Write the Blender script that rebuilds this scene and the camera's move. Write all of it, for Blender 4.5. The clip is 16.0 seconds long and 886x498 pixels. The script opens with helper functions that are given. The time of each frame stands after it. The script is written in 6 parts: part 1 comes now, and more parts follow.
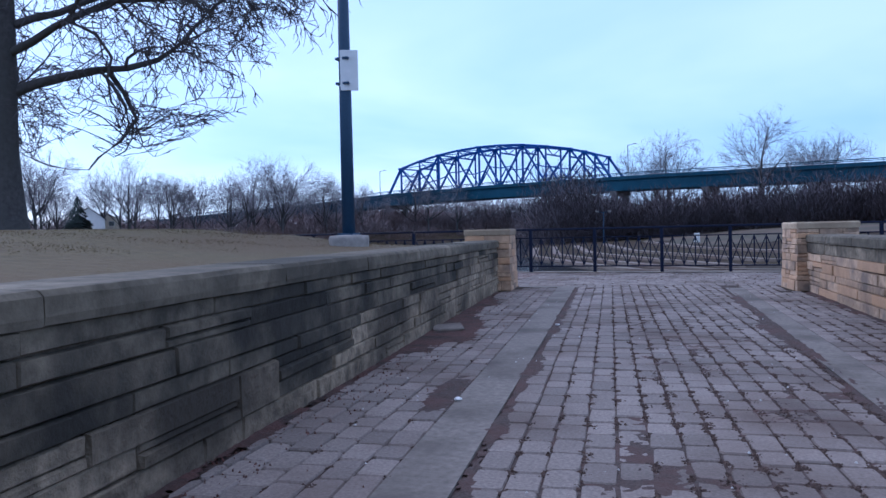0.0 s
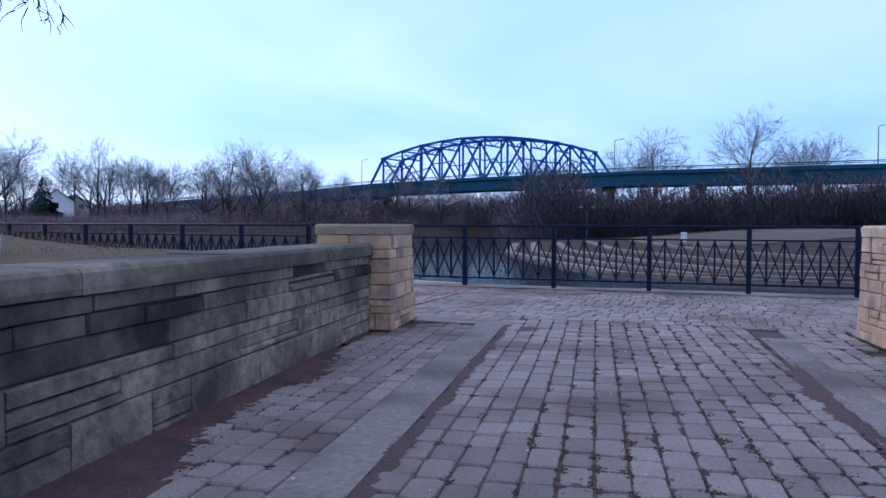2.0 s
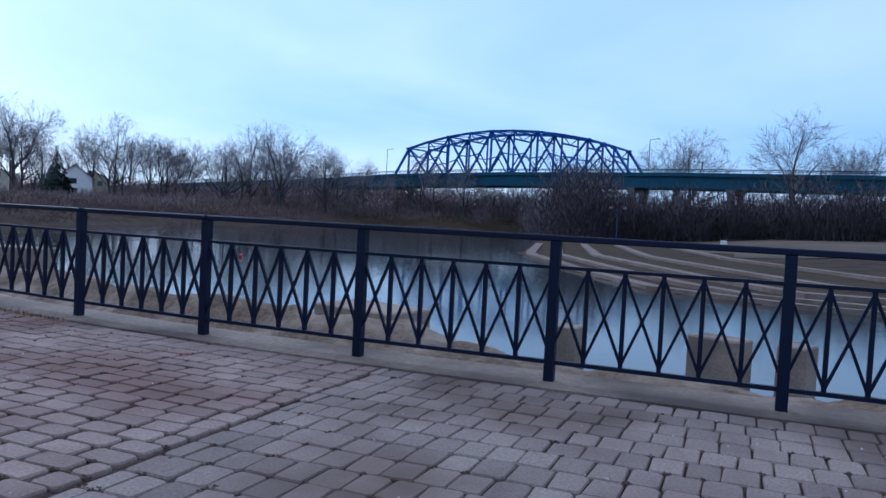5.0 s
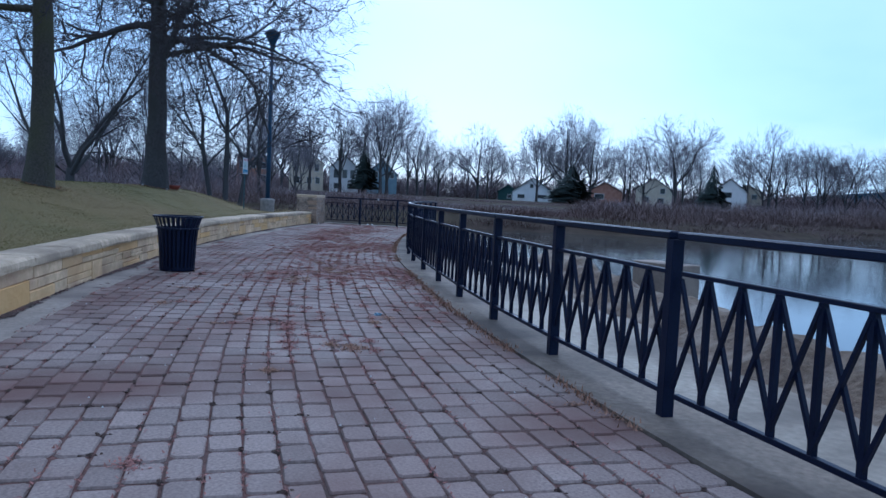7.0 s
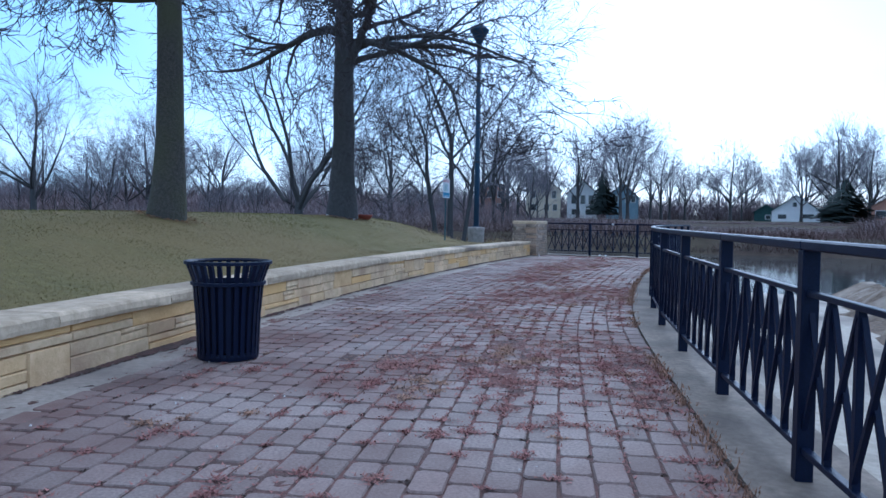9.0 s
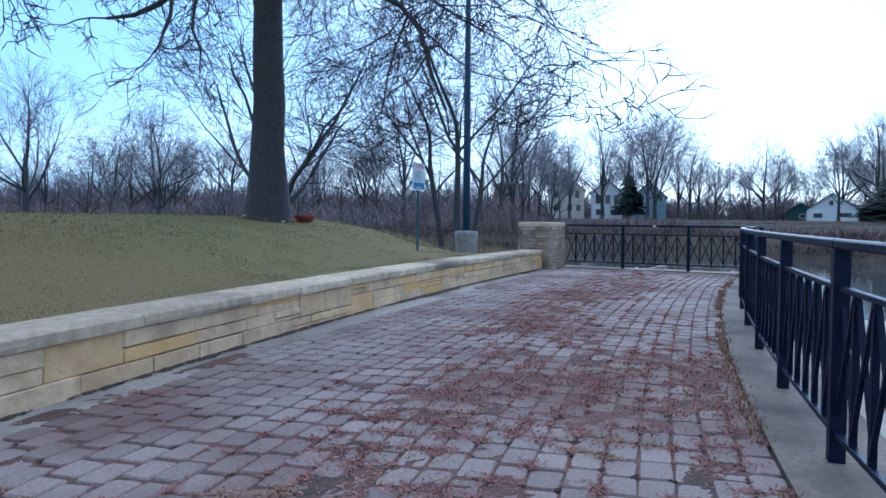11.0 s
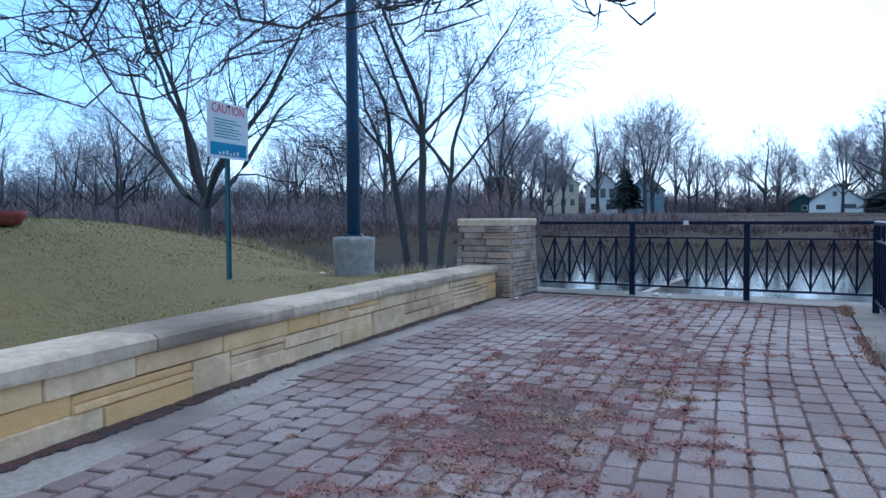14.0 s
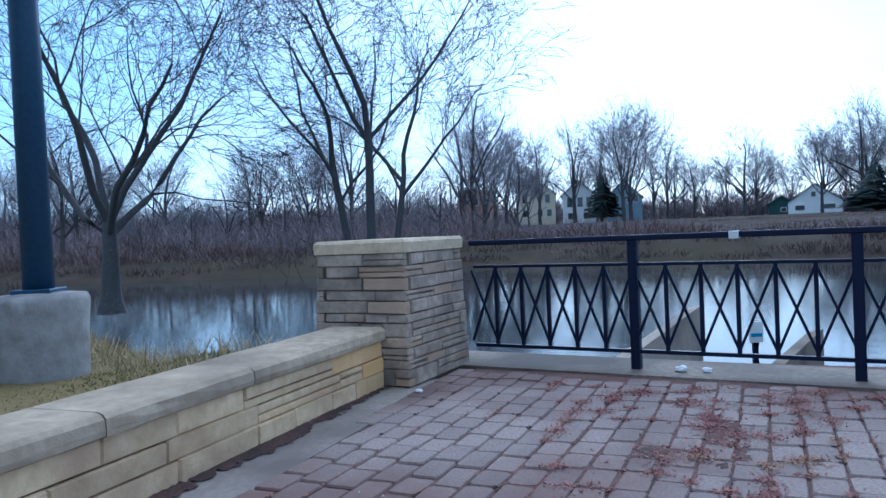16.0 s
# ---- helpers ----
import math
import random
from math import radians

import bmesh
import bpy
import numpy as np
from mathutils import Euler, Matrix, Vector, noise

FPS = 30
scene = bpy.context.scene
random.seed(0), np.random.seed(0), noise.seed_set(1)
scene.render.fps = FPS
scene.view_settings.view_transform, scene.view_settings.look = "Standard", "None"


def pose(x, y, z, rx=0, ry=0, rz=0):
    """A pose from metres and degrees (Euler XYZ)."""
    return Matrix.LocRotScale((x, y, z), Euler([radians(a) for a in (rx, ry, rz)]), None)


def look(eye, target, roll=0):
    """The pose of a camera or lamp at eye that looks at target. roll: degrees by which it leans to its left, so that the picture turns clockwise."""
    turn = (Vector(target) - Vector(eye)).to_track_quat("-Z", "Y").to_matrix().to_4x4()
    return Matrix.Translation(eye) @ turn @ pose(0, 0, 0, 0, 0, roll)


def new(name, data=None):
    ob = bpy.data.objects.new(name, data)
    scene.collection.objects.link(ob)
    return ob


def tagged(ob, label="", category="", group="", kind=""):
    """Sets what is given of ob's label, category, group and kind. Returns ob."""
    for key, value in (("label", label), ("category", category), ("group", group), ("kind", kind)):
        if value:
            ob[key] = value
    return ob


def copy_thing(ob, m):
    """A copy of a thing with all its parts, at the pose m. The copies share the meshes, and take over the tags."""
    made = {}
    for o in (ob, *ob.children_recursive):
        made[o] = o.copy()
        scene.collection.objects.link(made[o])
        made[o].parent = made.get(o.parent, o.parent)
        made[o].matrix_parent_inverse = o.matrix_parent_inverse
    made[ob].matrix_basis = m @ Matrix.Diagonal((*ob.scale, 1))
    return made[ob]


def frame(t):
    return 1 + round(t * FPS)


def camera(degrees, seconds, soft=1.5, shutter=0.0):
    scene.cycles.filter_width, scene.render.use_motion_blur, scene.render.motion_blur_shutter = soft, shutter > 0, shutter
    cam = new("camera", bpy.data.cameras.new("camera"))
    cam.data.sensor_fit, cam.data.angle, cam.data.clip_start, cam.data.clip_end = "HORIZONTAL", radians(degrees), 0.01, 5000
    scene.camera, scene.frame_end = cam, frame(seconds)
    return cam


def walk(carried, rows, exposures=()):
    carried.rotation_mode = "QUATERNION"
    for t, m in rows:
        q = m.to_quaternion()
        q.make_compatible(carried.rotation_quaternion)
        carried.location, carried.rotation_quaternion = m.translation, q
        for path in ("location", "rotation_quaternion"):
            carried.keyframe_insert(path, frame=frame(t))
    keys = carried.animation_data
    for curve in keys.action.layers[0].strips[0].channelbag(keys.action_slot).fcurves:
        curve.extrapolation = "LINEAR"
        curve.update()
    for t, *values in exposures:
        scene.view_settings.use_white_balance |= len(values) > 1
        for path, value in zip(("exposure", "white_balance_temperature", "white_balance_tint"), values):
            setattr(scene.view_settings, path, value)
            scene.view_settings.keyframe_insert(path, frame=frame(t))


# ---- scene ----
cam = camera(61.3, 16.0)
PATH = [
    (0, (1.404, -0.389, 1.036), (0.713, 1.487, 0.992), -1.3),
    (0.5, (1.282, 1.278, 1.047), (0.751, 3.205, 0.988), -1.6),
    (1, (1.234, 2.659, 1.029), (0.777, 4.604, 0.95), -0.9),
    (1.5, (1.138, 4.007, 1.031), (0.647, 5.945, 0.951), -0.1),
    (2, (0.973, 5.225, 1.07), (0.318, 7.114, 1.005), 0.2),
    (2.5, (0.764, 6.546, 1.058), (0.058, 8.416, 0.997), -0.1),
    (3, (0.631, 7.79, 1.125), (-0.017, 9.681, 1.061), 0.0),
    (3.5, (0.467, 8.988, 1.109), (-0.171, 10.882, 1.043), 0.5),
    (3.7, (0.344, 9.497, 1.113), (-0.363, 11.366, 1.047), 0.5),
    (5.8, (-0.677, 13.761, 1.194), (-1.427, 15.612, 1.096), 4.8),
    (6, (-0.88, 14.066, 1.201), (-1.788, 15.845, 1.093), 5.3),
    (6.5, (-1.686, 14.718, 1.159), (-3.145, 16.079, 1.022), 4.8),
    (7, (-2.719, 15.161, 1.194), (-4.574, 15.898, 1.061), 2.7),
    (7.5, (-3.845, 15.659, 1.185), (-5.785, 16.133, 1.081), 2.0),
    (8, (-5.049, 16.155, 1.159), (-7.011, 16.53, 1.067), 1.6),
    (8.5, (-6.357, 16.534, 1.15), (-8.345, 16.737, 1.061), 1.5),
    (8.7, (-6.964, 16.697, 1.144), (-8.956, 16.855, 1.061), 1.2),
    (10.8, (-13.578, 18.196, 1.141), (-15.576, 18.231, 1.059), 0.5),
    (11, (-14.09, 18.313, 1.148), (-16.088, 18.365, 1.071), 0.5),
    (11.5, (-15.326, 18.669, 1.179), (-17.318, 18.825, 1.09), 0.8),
    (12, (-16.534, 18.979, 1.171), (-18.527, 19.115, 1.085), 0.6),
    (12.5, (-17.636, 19.194, 1.185), (-19.634, 19.23, 1.119), 0.1),
    (13, (-18.84, 19.461, 1.169), (-20.839, 19.487, 1.11), -0.3),
    (13.5, (-20.073, 19.735, 1.152), (-22.071, 19.749, 1.069), -0.2),
    (14, (-21.404, 20.074, 1.148), (-23.401, 20.137, 1.063), -0.3),
    (14.5, (-22.713, 20.407, 1.151), (-24.709, 20.498, 1.064), -0.0),
    (15, (-23.982, 20.665, 1.135), (-25.981, 20.673, 1.065), -0.3),
    (15.5, (-25.26, 20.949, 1.143), (-27.259, 20.936, 1.09), -1.5),
    (16, (-26.328, 21.321, 1.164), (-28.324, 21.438, 1.118), -2.5),
]
walk(cam, [(t, look(eye, target, roll)) for t, eye, target, roll in PATH], [(0, -0.03, 4630, 21), (3.5, -0.03, 4600, 24.5), (6, -0.42, 4690, 10), (6.6, -0.44, 4500, 11), (7.1, -0.2, 4350, 10), (8.5, 0.18, 4430, 9), (16, 0.22, 4390, 6.5)])

# ---------------------------------------------------------------- sky and sun
SUN_YAW, SUN_ELEV = 70.0, 32.0
world = bpy.data.worlds.new("world")
scene.world = world
world.use_nodes = True
wn, wl = world.node_tree.nodes, world.node_tree.links
wn.clear()


def wnode(kind, **values):
    n = wn.new(kind)
    for key, v in values.items():
        n.inputs[key].default_value = v
    return n


coord = wn.new("ShaderNodeTexCoord")
split = wn.new("ShaderNodeSeparateXYZ")
wl.new(coord.outputs["Generated"], split.inputs[0])
# clouds lie on a flat layer: the direction is divided by its height
lift = wn.new("ShaderNodeMath")
lift.operation = "ADD"
lift.inputs[1].default_value = 0.16
wl.new(split.outputs["Z"], lift.inputs[0])
high = wn.new("ShaderNodeMath")
high.operation = "MAXIMUM"
high.inputs[1].default_value = 0.05
wl.new(lift.outputs[0], high.inputs[0])
flat = wn.new("ShaderNodeVectorMath")
flat.operation = "DIVIDE"
joined = wn.new("ShaderNodeCombineXYZ")
for k in range(3):
    wl.new(high.outputs[0], joined.inputs[k])
wl.new(coord.outputs["Generated"], flat.inputs[0])
wl.new(joined.outputs[0], flat.inputs[1])
cloud = wnode("ShaderNodeTexNoise", Scale=0.55, Detail=5.0, Roughness=0.48, Distortion=0.3)
wl.new(flat.outputs[0], cloud.inputs["Vector"])
ramp = wn.new("ShaderNodeValToRGB")
ramp.color_ramp.elements[0].position, ramp.color_ramp.elements[1].position = 0.36, 0.62
ramp.color_ramp.elements[0].color = (0.51, 0.71, 0.84, 1)
ramp.color_ramp.elements[1].color = (0.92, 1.02, 1.04, 1)
wl.new(cloud.outputs["Fac"], ramp.inputs["Fac"])
# the layer thins out, and so brightens, round the veiled sun
sun_way = Vector((-math.sin(radians(SUN_YAW)) * math.cos(radians(SUN_ELEV)), math.cos(radians(SUN_YAW)) * math.cos(radians(SUN_ELEV)), math.sin(radians(SUN_ELEV))))
near_sun = wn.new("ShaderNodeVectorMath")
near_sun.operation = "DOT_PRODUCT"
near_sun.inputs[1].default_value = sun_way
wl.new(coord.outputs["Generated"], near_sun.inputs[0])
veil = wn.new("ShaderNodeMapRange")
veil.interpolation_type = "SMOOTHSTEP"
for key, v in (("From Min", 0.70), ("From Max", 1.0), ("To Min", 0.0), ("To Max", 0.42)):
    veil.inputs[key].default_value = v
wl.new(near_sun.outputs["Value"], veil.inputs["Value"])
bright = wn.new("ShaderNodeMix")
bright.data_type = "RGBA"
wl.new(veil.outputs[0], bright.inputs["Factor"])
wl.new(ramp.outputs["Color"], bright.inputs["A"])
bright.inputs["B"].default_value = (1.10, 1.16, 1.17, 1)
# towards the zenith the cloud is whiter and thinner
zenith = wn.new("ShaderNodeMapRange")
zenith.interpolation_type = "SMOOTHSTEP"
for key, v in (("From Min", 0.30), ("From Max", 0.75)):
    zenith.inputs[key].default_value = v
wl.new(split.outputs["Z"], zenith.inputs["Value"])
over_head = wn.new("ShaderNodeMix")
over_head.data_type = "RGBA"
wl.new(zenith.outputs[0], over_head.inputs["Factor"])
wl.new(bright.outputs["Result"], over_head.inputs["A"])
over_head.inputs["B"].default_value = (1.22, 1.12, 1.0, 1)
layer = wnode("ShaderNodeBackground", Strength=0.72)
wl.new(over_head.outputs["Result"], layer.inputs["Color"])
sky = wn.new("ShaderNodeTexSky")
sky.sky_type, sky.sun_disc = "NISHITA", False
sky.sun_elevation, sky.sun_rotation = radians(SUN_ELEV), radians(-SUN_YAW)
clear = wnode("ShaderNodeBackground", Strength=0.05)
wl.new(sky.outputs[0], clear.inputs["Color"])
both = wn.new("ShaderNodeAddShader")
wl.new(layer.outputs[0], both.inputs[0])
wl.new(clear.outputs[0], both.inputs[1])
wout = wn.new("ShaderNodeOutputWorld")
wl.new(both.outputs[0], wout.inputs[0])

sun = new("sun", bpy.data.lights.new("sun", "SUN"))
sun.data.energy, sun.data.angle, sun.data.color = 1.3, radians(25), (1.0, 0.93, 0.83)
sun.matrix_world = look(sun_way * 300, (0, 0, 0))


# ---------------------------------------------------------------- materials
def material(name, low, high_, rough=0.8, grain=40.0, stain=1.5, bump=0.3, stain_colour=None, stain_from=0.55, metal=0.0,
             vary=0.0, spec=0.3, island=False, depth=0.01, accent=None):
    """Base colour between low and high_ by fine grain, large stains of their own colour, bump, and piece-by-piece variation."""
    m = bpy.data.materials.new(name)
    m.use_nodes = True
    n, l = m.node_tree.nodes, m.node_tree.links
    bsdf = n["Principled BSDF"]
    tc = n.new("ShaderNodeTexCoord")
    geo = n.new("ShaderNodeNewGeometry")
    fine = n.new("ShaderNodeTexNoise")
    fine.inputs["Scale"].default_value, fine.inputs["Detail"].default_value = grain, 6.0
    fine.inputs["Roughness"].default_value = 0.65
    l.new(geo.outputs["Position"], fine.inputs["Vector"])
    mix = n.new("ShaderNodeMix")
    mix.data_type = "RGBA"
    mix.inputs["A"].default_value, mix.inputs["B"].default_value = (*low, 1), (*high_, 1)
    spread = n.new("ShaderNodeMapRange")
    spread.inputs["From Min"].default_value, spread.inputs["From Max"].default_value = 0.3, 0.7
    l.new(fine.outputs["Fac"], spread.inputs["Value"])
    l.new(spread.outputs[0], mix.inputs["Factor"])
    colour = mix.outputs["Result"]
    large = n.new("ShaderNodeTexNoise")
    large.inputs["Scale"].default_value, large.inputs["Detail"].default_value = stain, 4.0
    l.new(geo.outputs["Position"], large.inputs["Vector"])
    if stain_colour:
        edge = n.new("ShaderNodeMapRange")
        edge.inputs["From Min"].default_value, edge.inputs["From Max"].default_value = stain_from - 0.12, stain_from + 0.12
        l.new(large.outputs["Fac"], edge.inputs["Value"])
        over = n.new("ShaderNodeMix")
        over.data_type = "RGBA"
        l.new(edge.outputs[0], over.inputs["Factor"])
        l.new(colour, over.inputs["A"])
        over.inputs["B"].default_value = (*stain_colour, 1)
        colour = over.outputs["Result"]
    if vary:
        hsv = n.new("ShaderNodeHueSaturation")
        amount = n.new("ShaderNodeMapRange")
        amount.inputs["To Min"].default_value, amount.inputs["To Max"].default_value = 1 - vary, 1 + vary
        if island:
            l.new(geo.outputs["Random Per Island"], amount.inputs["Value"])
        else:
            info = n.new("ShaderNodeObjectInfo")
            l.new(info.outputs["Random"], amount.inputs["Value"])
        l.new(amount.outputs[0], hsv.inputs["Value"])
        l.new(colour, hsv.inputs["Color"])
        colour = hsv.outputs["Color"]
    if accent:
        # some pieces have another stone's colour
        info2, spin, part_, tone = n.new("ShaderNodeObjectInfo"), n.new("ShaderNodeMath"), n.new("ShaderNodeMath"), n.new("ShaderNodeMapRange")
        spin.operation, part_.operation = "MULTIPLY", "FRACT"
        spin.inputs[1].default_value = 13.7
        l.new(info2.outputs["Random"], spin.inputs[0])
        l.new(spin.outputs[0], part_.inputs[0])
        l.new(part_.outputs[0], tone.inputs["Value"])
        tone.inputs["From Min"].default_value, tone.inputs["From Max"].default_value = accent[1], 1.0
        tone.inputs["To Max"].default_value = 0.8
        blend = n.new("ShaderNodeMix")
        blend.data_type = "RGBA"
        l.new(tone.outputs[0], blend.inputs["Factor"])
        l.new(colour, blend.inputs["A"])
        blend.inputs["B"].default_value = (*accent[0], 1)
        colour = blend.outputs["Result"]
    l.new(colour, bsdf.inputs["Base Color"])
    bsdf.inputs["Roughness"].default_value, bsdf.inputs["Metallic"].default_value = rough, metal
    bsdf.inputs["Specular IOR Level"].default_value = spec
    if bump:
        b = n.new("ShaderNodeBump")
        b.inputs["Strength"].default_value, b.inputs["Distance"].default_value = bump, depth
        l.new(fine.outputs["Fac"], b.inputs["Height"])
        l.new(b.outputs["Normal"], bsdf.inputs["Normal"])
    return m


PAVER = material("paver", (0.178, 0.139, 0.122), (0.335, 0.268, 0.236), 0.85, 60, 0.7, 0.35, (0.14, 0.083, 0.07), 0.54, vary=0.15, island=True)
PAVER_PIECE = material("paver_piece", (0.178, 0.139, 0.122), (0.335, 0.268, 0.236), 0.85, 60, 0.7, 0.35, (0.14, 0.083, 0.07), 0.54, vary=0.15)
GREY_PAVER = material("grey_paver", (0.15, 0.127, 0.113), (0.295, 0.25, 0.222), 0.85, 60, 0.8, 0.35, (0.11, 0.08, 0.066), 0.58, vary=0.2, island=True)
GREY_PIECE = material("grey_paver_piece", (0.15, 0.127, 0.113), (0.295, 0.25, 0.222), 0.85, 60, 0.8, 0.35, (0.11, 0.08, 0.066), 0.58, vary=0.2)
JOINT = material("joint_soil", (0.04, 0.027, 0.023), (0.10, 0.07, 0.057), 0.95, 30, 2, 0.6)
CONCRETE = material("concrete", (0.21, 0.165, 0.125), (0.36, 0.295, 0.235), 0.85, 22, 0.8, 0.4, (0.14, 0.115, 0.095), 0.56)
WET = material("wet_concrete", (0.26, 0.23, 0.18), (0.43, 0.38, 0.305), 0.75, 8, 0.35, 0.1, (0.12, 0.10, 0.082), 0.52, spec=0.2)
LIME = material("limestone", (0.52, 0.37, 0.20), (0.78, 0.59, 0.36), 0.85, 9, 2.0, 0.9, (0.44, 0.30, 0.18), 0.56, accent=((0.66, 0.40, 0.13), 0.58), vary=0.12, depth=0.018)
LIME_CAP = material("limestone_cap", (0.38, 0.29, 0.185), (0.62, 0.495, 0.34), 0.85, 10, 0.55, 0.8, (0.19, 0.145, 0.10), 0.60, vary=0.2, depth=0.015)
PIER = material("pier_stone", (0.31, 0.205, 0.125), (0.56, 0.40, 0.265), 0.85, 14, 3.2, 0.9, (0.22, 0.165, 0.125), 0.56, accent=((0.50, 0.30, 0.16), 0.6), vary=0.28, depth=0.018)
PIER_GREY = material("grey_pier_stone", (0.27, 0.205, 0.15), (0.50, 0.40, 0.31), 0.85, 14, 3.2, 0.9, (0.20, 0.16, 0.13), 0.56, accent=((0.44, 0.30, 0.19), 0.7), vary=0.2, depth=0.018)
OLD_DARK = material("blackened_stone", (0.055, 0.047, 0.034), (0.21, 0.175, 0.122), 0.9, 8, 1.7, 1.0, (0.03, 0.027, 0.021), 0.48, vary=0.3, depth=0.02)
OLD = material("weathered_stone", (0.11, 0.09, 0.063), (0.40, 0.325, 0.225), 0.9, 11, 1.1, 1.0, (0.055, 0.046, 0.034), 0.51, vary=0.2, depth=0.03)
OLD_CAP = material("weathered_cap", (0.085, 0.072, 0.05), (0.25, 0.21, 0.15), 0.9, 8, 0.7, 0.7, (0.05, 0.044, 0.032), 0.56, vary=0.2, depth=0.02)
MORTAR_PALE = material("pale_mortar", (0.15, 0.11, 0.065), (0.28, 0.21, 0.13), 0.95, 30, 3, 0.5)
MORTAR = material("mortar", (0.085, 0.068, 0.05), (0.18, 0.145, 0.105), 0.95, 30, 3, 0.5)
IRON = material("black_iron", (0.003, 0.006, 0.020), (0.006, 0.010, 0.034), 0.48, 80, 4, 0.1, vary=0.1, spec=0.18)
GRASS = material("lawn_grass", (0.090, 0.081, 0.022), (0.192, 0.160, 0.050), 0.95, 9, 0.22, 0.9, (0.19, 0.14, 0.05), 0.49, depth=0.04)
BLADE = material("grass_blade", (0.095, 0.094, 0.027), (0.205, 0.182, 0.058), 0.9, 3, 0.3, 0.0, (0.27, 0.205, 0.10), 0.52, vary=0.15, island=True)
DRY_LAWN = material("dry_lawn", (0.075, 0.062, 0.030), (0.16, 0.128, 0.062), 0.95, 9, 0.35, 0.9, (0.12, 0.085, 0.045), 0.50, depth=0.04)
def ragged_blend(mat, colour, edge, reach):
    """Lets the lawn's colour pass into the greener colour westward of the edge, over a ragged strip."""
    nt = mat.node_tree
    shader = [n for n in nt.nodes if n.type == "BSDF_PRINCIPLED"][0]
    source = shader.inputs["Base Color"].links[0].from_socket
    coord = nt.nodes.new("ShaderNodeTexCoord")
    split = nt.nodes.new("ShaderNodeSeparateXYZ")
    nt.links.new(coord.outputs["Object"], split.inputs[0])
    patch = nt.nodes.new("ShaderNodeTexNoise")
    patch.inputs["Scale"].default_value = 1.1
    patch.inputs["Detail"].default_value = 6
    nt.links.new(coord.outputs["Object"], patch.inputs["Vector"])
    shift = nt.nodes.new("ShaderNodeMath")
    shift.operation = "MULTIPLY_ADD"
    shift.inputs[1].default_value = 3.0
    nt.links.new(patch.outputs["Fac"], shift.inputs[0])
    nt.links.new(split.outputs["X"], shift.inputs[2])
    ramp = nt.nodes.new("ShaderNodeMapRange")
    ramp.inputs["From Min"].default_value = edge + 1.5
    ramp.inputs["From Max"].default_value = edge + 1.5 + reach
    nt.links.new(shift.outputs[0], ramp.inputs["Value"])
    mix = nt.nodes.new("ShaderNodeMix")
    mix.data_type = "RGBA"
    nt.links.new(ramp.outputs[0], mix.inputs[0])
    mix.inputs[6].default_value = (*colour, 1)
    nt.links.new(source, mix.inputs[7])
    nt.links.new(mix.outputs[2], shader.inputs["Base Color"])


ragged_blend(DRY_LAWN, (0.155, 0.126, 0.041), -8.6, 1.6)
DRY_BLADE = material("dry_blade", (0.09, 0.075, 0.036), (0.19, 0.155, 0.078), 0.9, 3, 0.3, 0.0, (0.15, 0.11, 0.06), 0.5, vary=0.15, island=True)
EARTH = material("bank_earth", (0.032, 0.025, 0.020), (0.08, 0.060, 0.046), 0.95, 0.6, 0.05, 0.5, (0.06, 0.05, 0.03), 0.55, depth=0.1, spec=0.04)
FIELD = material("winter_field", (0.048, 0.041, 0.026), (0.085, 0.073, 0.046), 0.95, 0.8, 0.05, 0.4, (0.11, 0.075, 0.055), 0.55, depth=0.05)
MULCH = material("red_mulch", (0.055, 0.028, 0.024), (0.15, 0.07, 0.056), 0.95, 45, 5, 0.8, vary=0.3, island=True)
BARK_MOSS = material("mossy_bark", (0.05, 0.046, 0.04), (0.105, 0.094, 0.076), 0.95, 22, 0.9, 0.9, (0.085, 0.085, 0.045), 0.55, depth=0.03)
BARK = material("bark", (0.042, 0.041, 0.043), (0.088, 0.083, 0.082), 0.95, 11, 1.2, 0.6, (0.06, 0.06, 0.058), 0.55, depth=0.03)
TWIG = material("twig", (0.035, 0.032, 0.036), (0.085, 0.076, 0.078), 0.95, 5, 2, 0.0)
# distance haze is put into the far twigs' colour: paler and greyer than TWIG
HAZED_TWIG = material("hazed_twig", (0.135, 0.125, 0.135), (0.255, 0.235, 0.25), 0.95, 0.4, 0.05, 0.0, vary=0.2)
# far thickets: colour greyed and lightened to stand for the haze of distance
HAZED_BRUSH = material("brush", (0.145, 0.122, 0.128), (0.30, 0.255, 0.265), 0.95, 0.35, 0.03, 0.0, (0.23, 0.165, 0.155), 0.55, vary=0.35, island=True)
# darkened copy of the brush, with the bridge deck's shade in its colour
SHADED_BRUSH = material("shaded_brush", (0.045, 0.040, 0.046), (0.12, 0.103, 0.115), 0.95, 0.35, 0.03, 0.0, (0.09, 0.066, 0.07), 0.55, vary=0.35, island=True)
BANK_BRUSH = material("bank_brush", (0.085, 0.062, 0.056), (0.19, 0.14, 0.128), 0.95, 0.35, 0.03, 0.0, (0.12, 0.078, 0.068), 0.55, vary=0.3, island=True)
EVERGREEN = material("evergreen", (0.018, 0.030, 0.030), (0.045, 0.062, 0.055), 0.9, 1.5, 0.4, 0.0)
POLE = material("painted_pole", (0.017, 0.045, 0.088), (0.027, 0.062, 0.118), 0.5, 30, 2, 0.1)
STEEL = material("blue_steel", (0.006, 0.055, 0.25), (0.012, 0.085, 0.36), 0.55, 0.5, 0.1, 0.0)
GIRDER = material("green_girder", (0.010, 0.055, 0.095), (0.018, 0.085, 0.135), 0.6, 0.3, 0.05, 0.0)
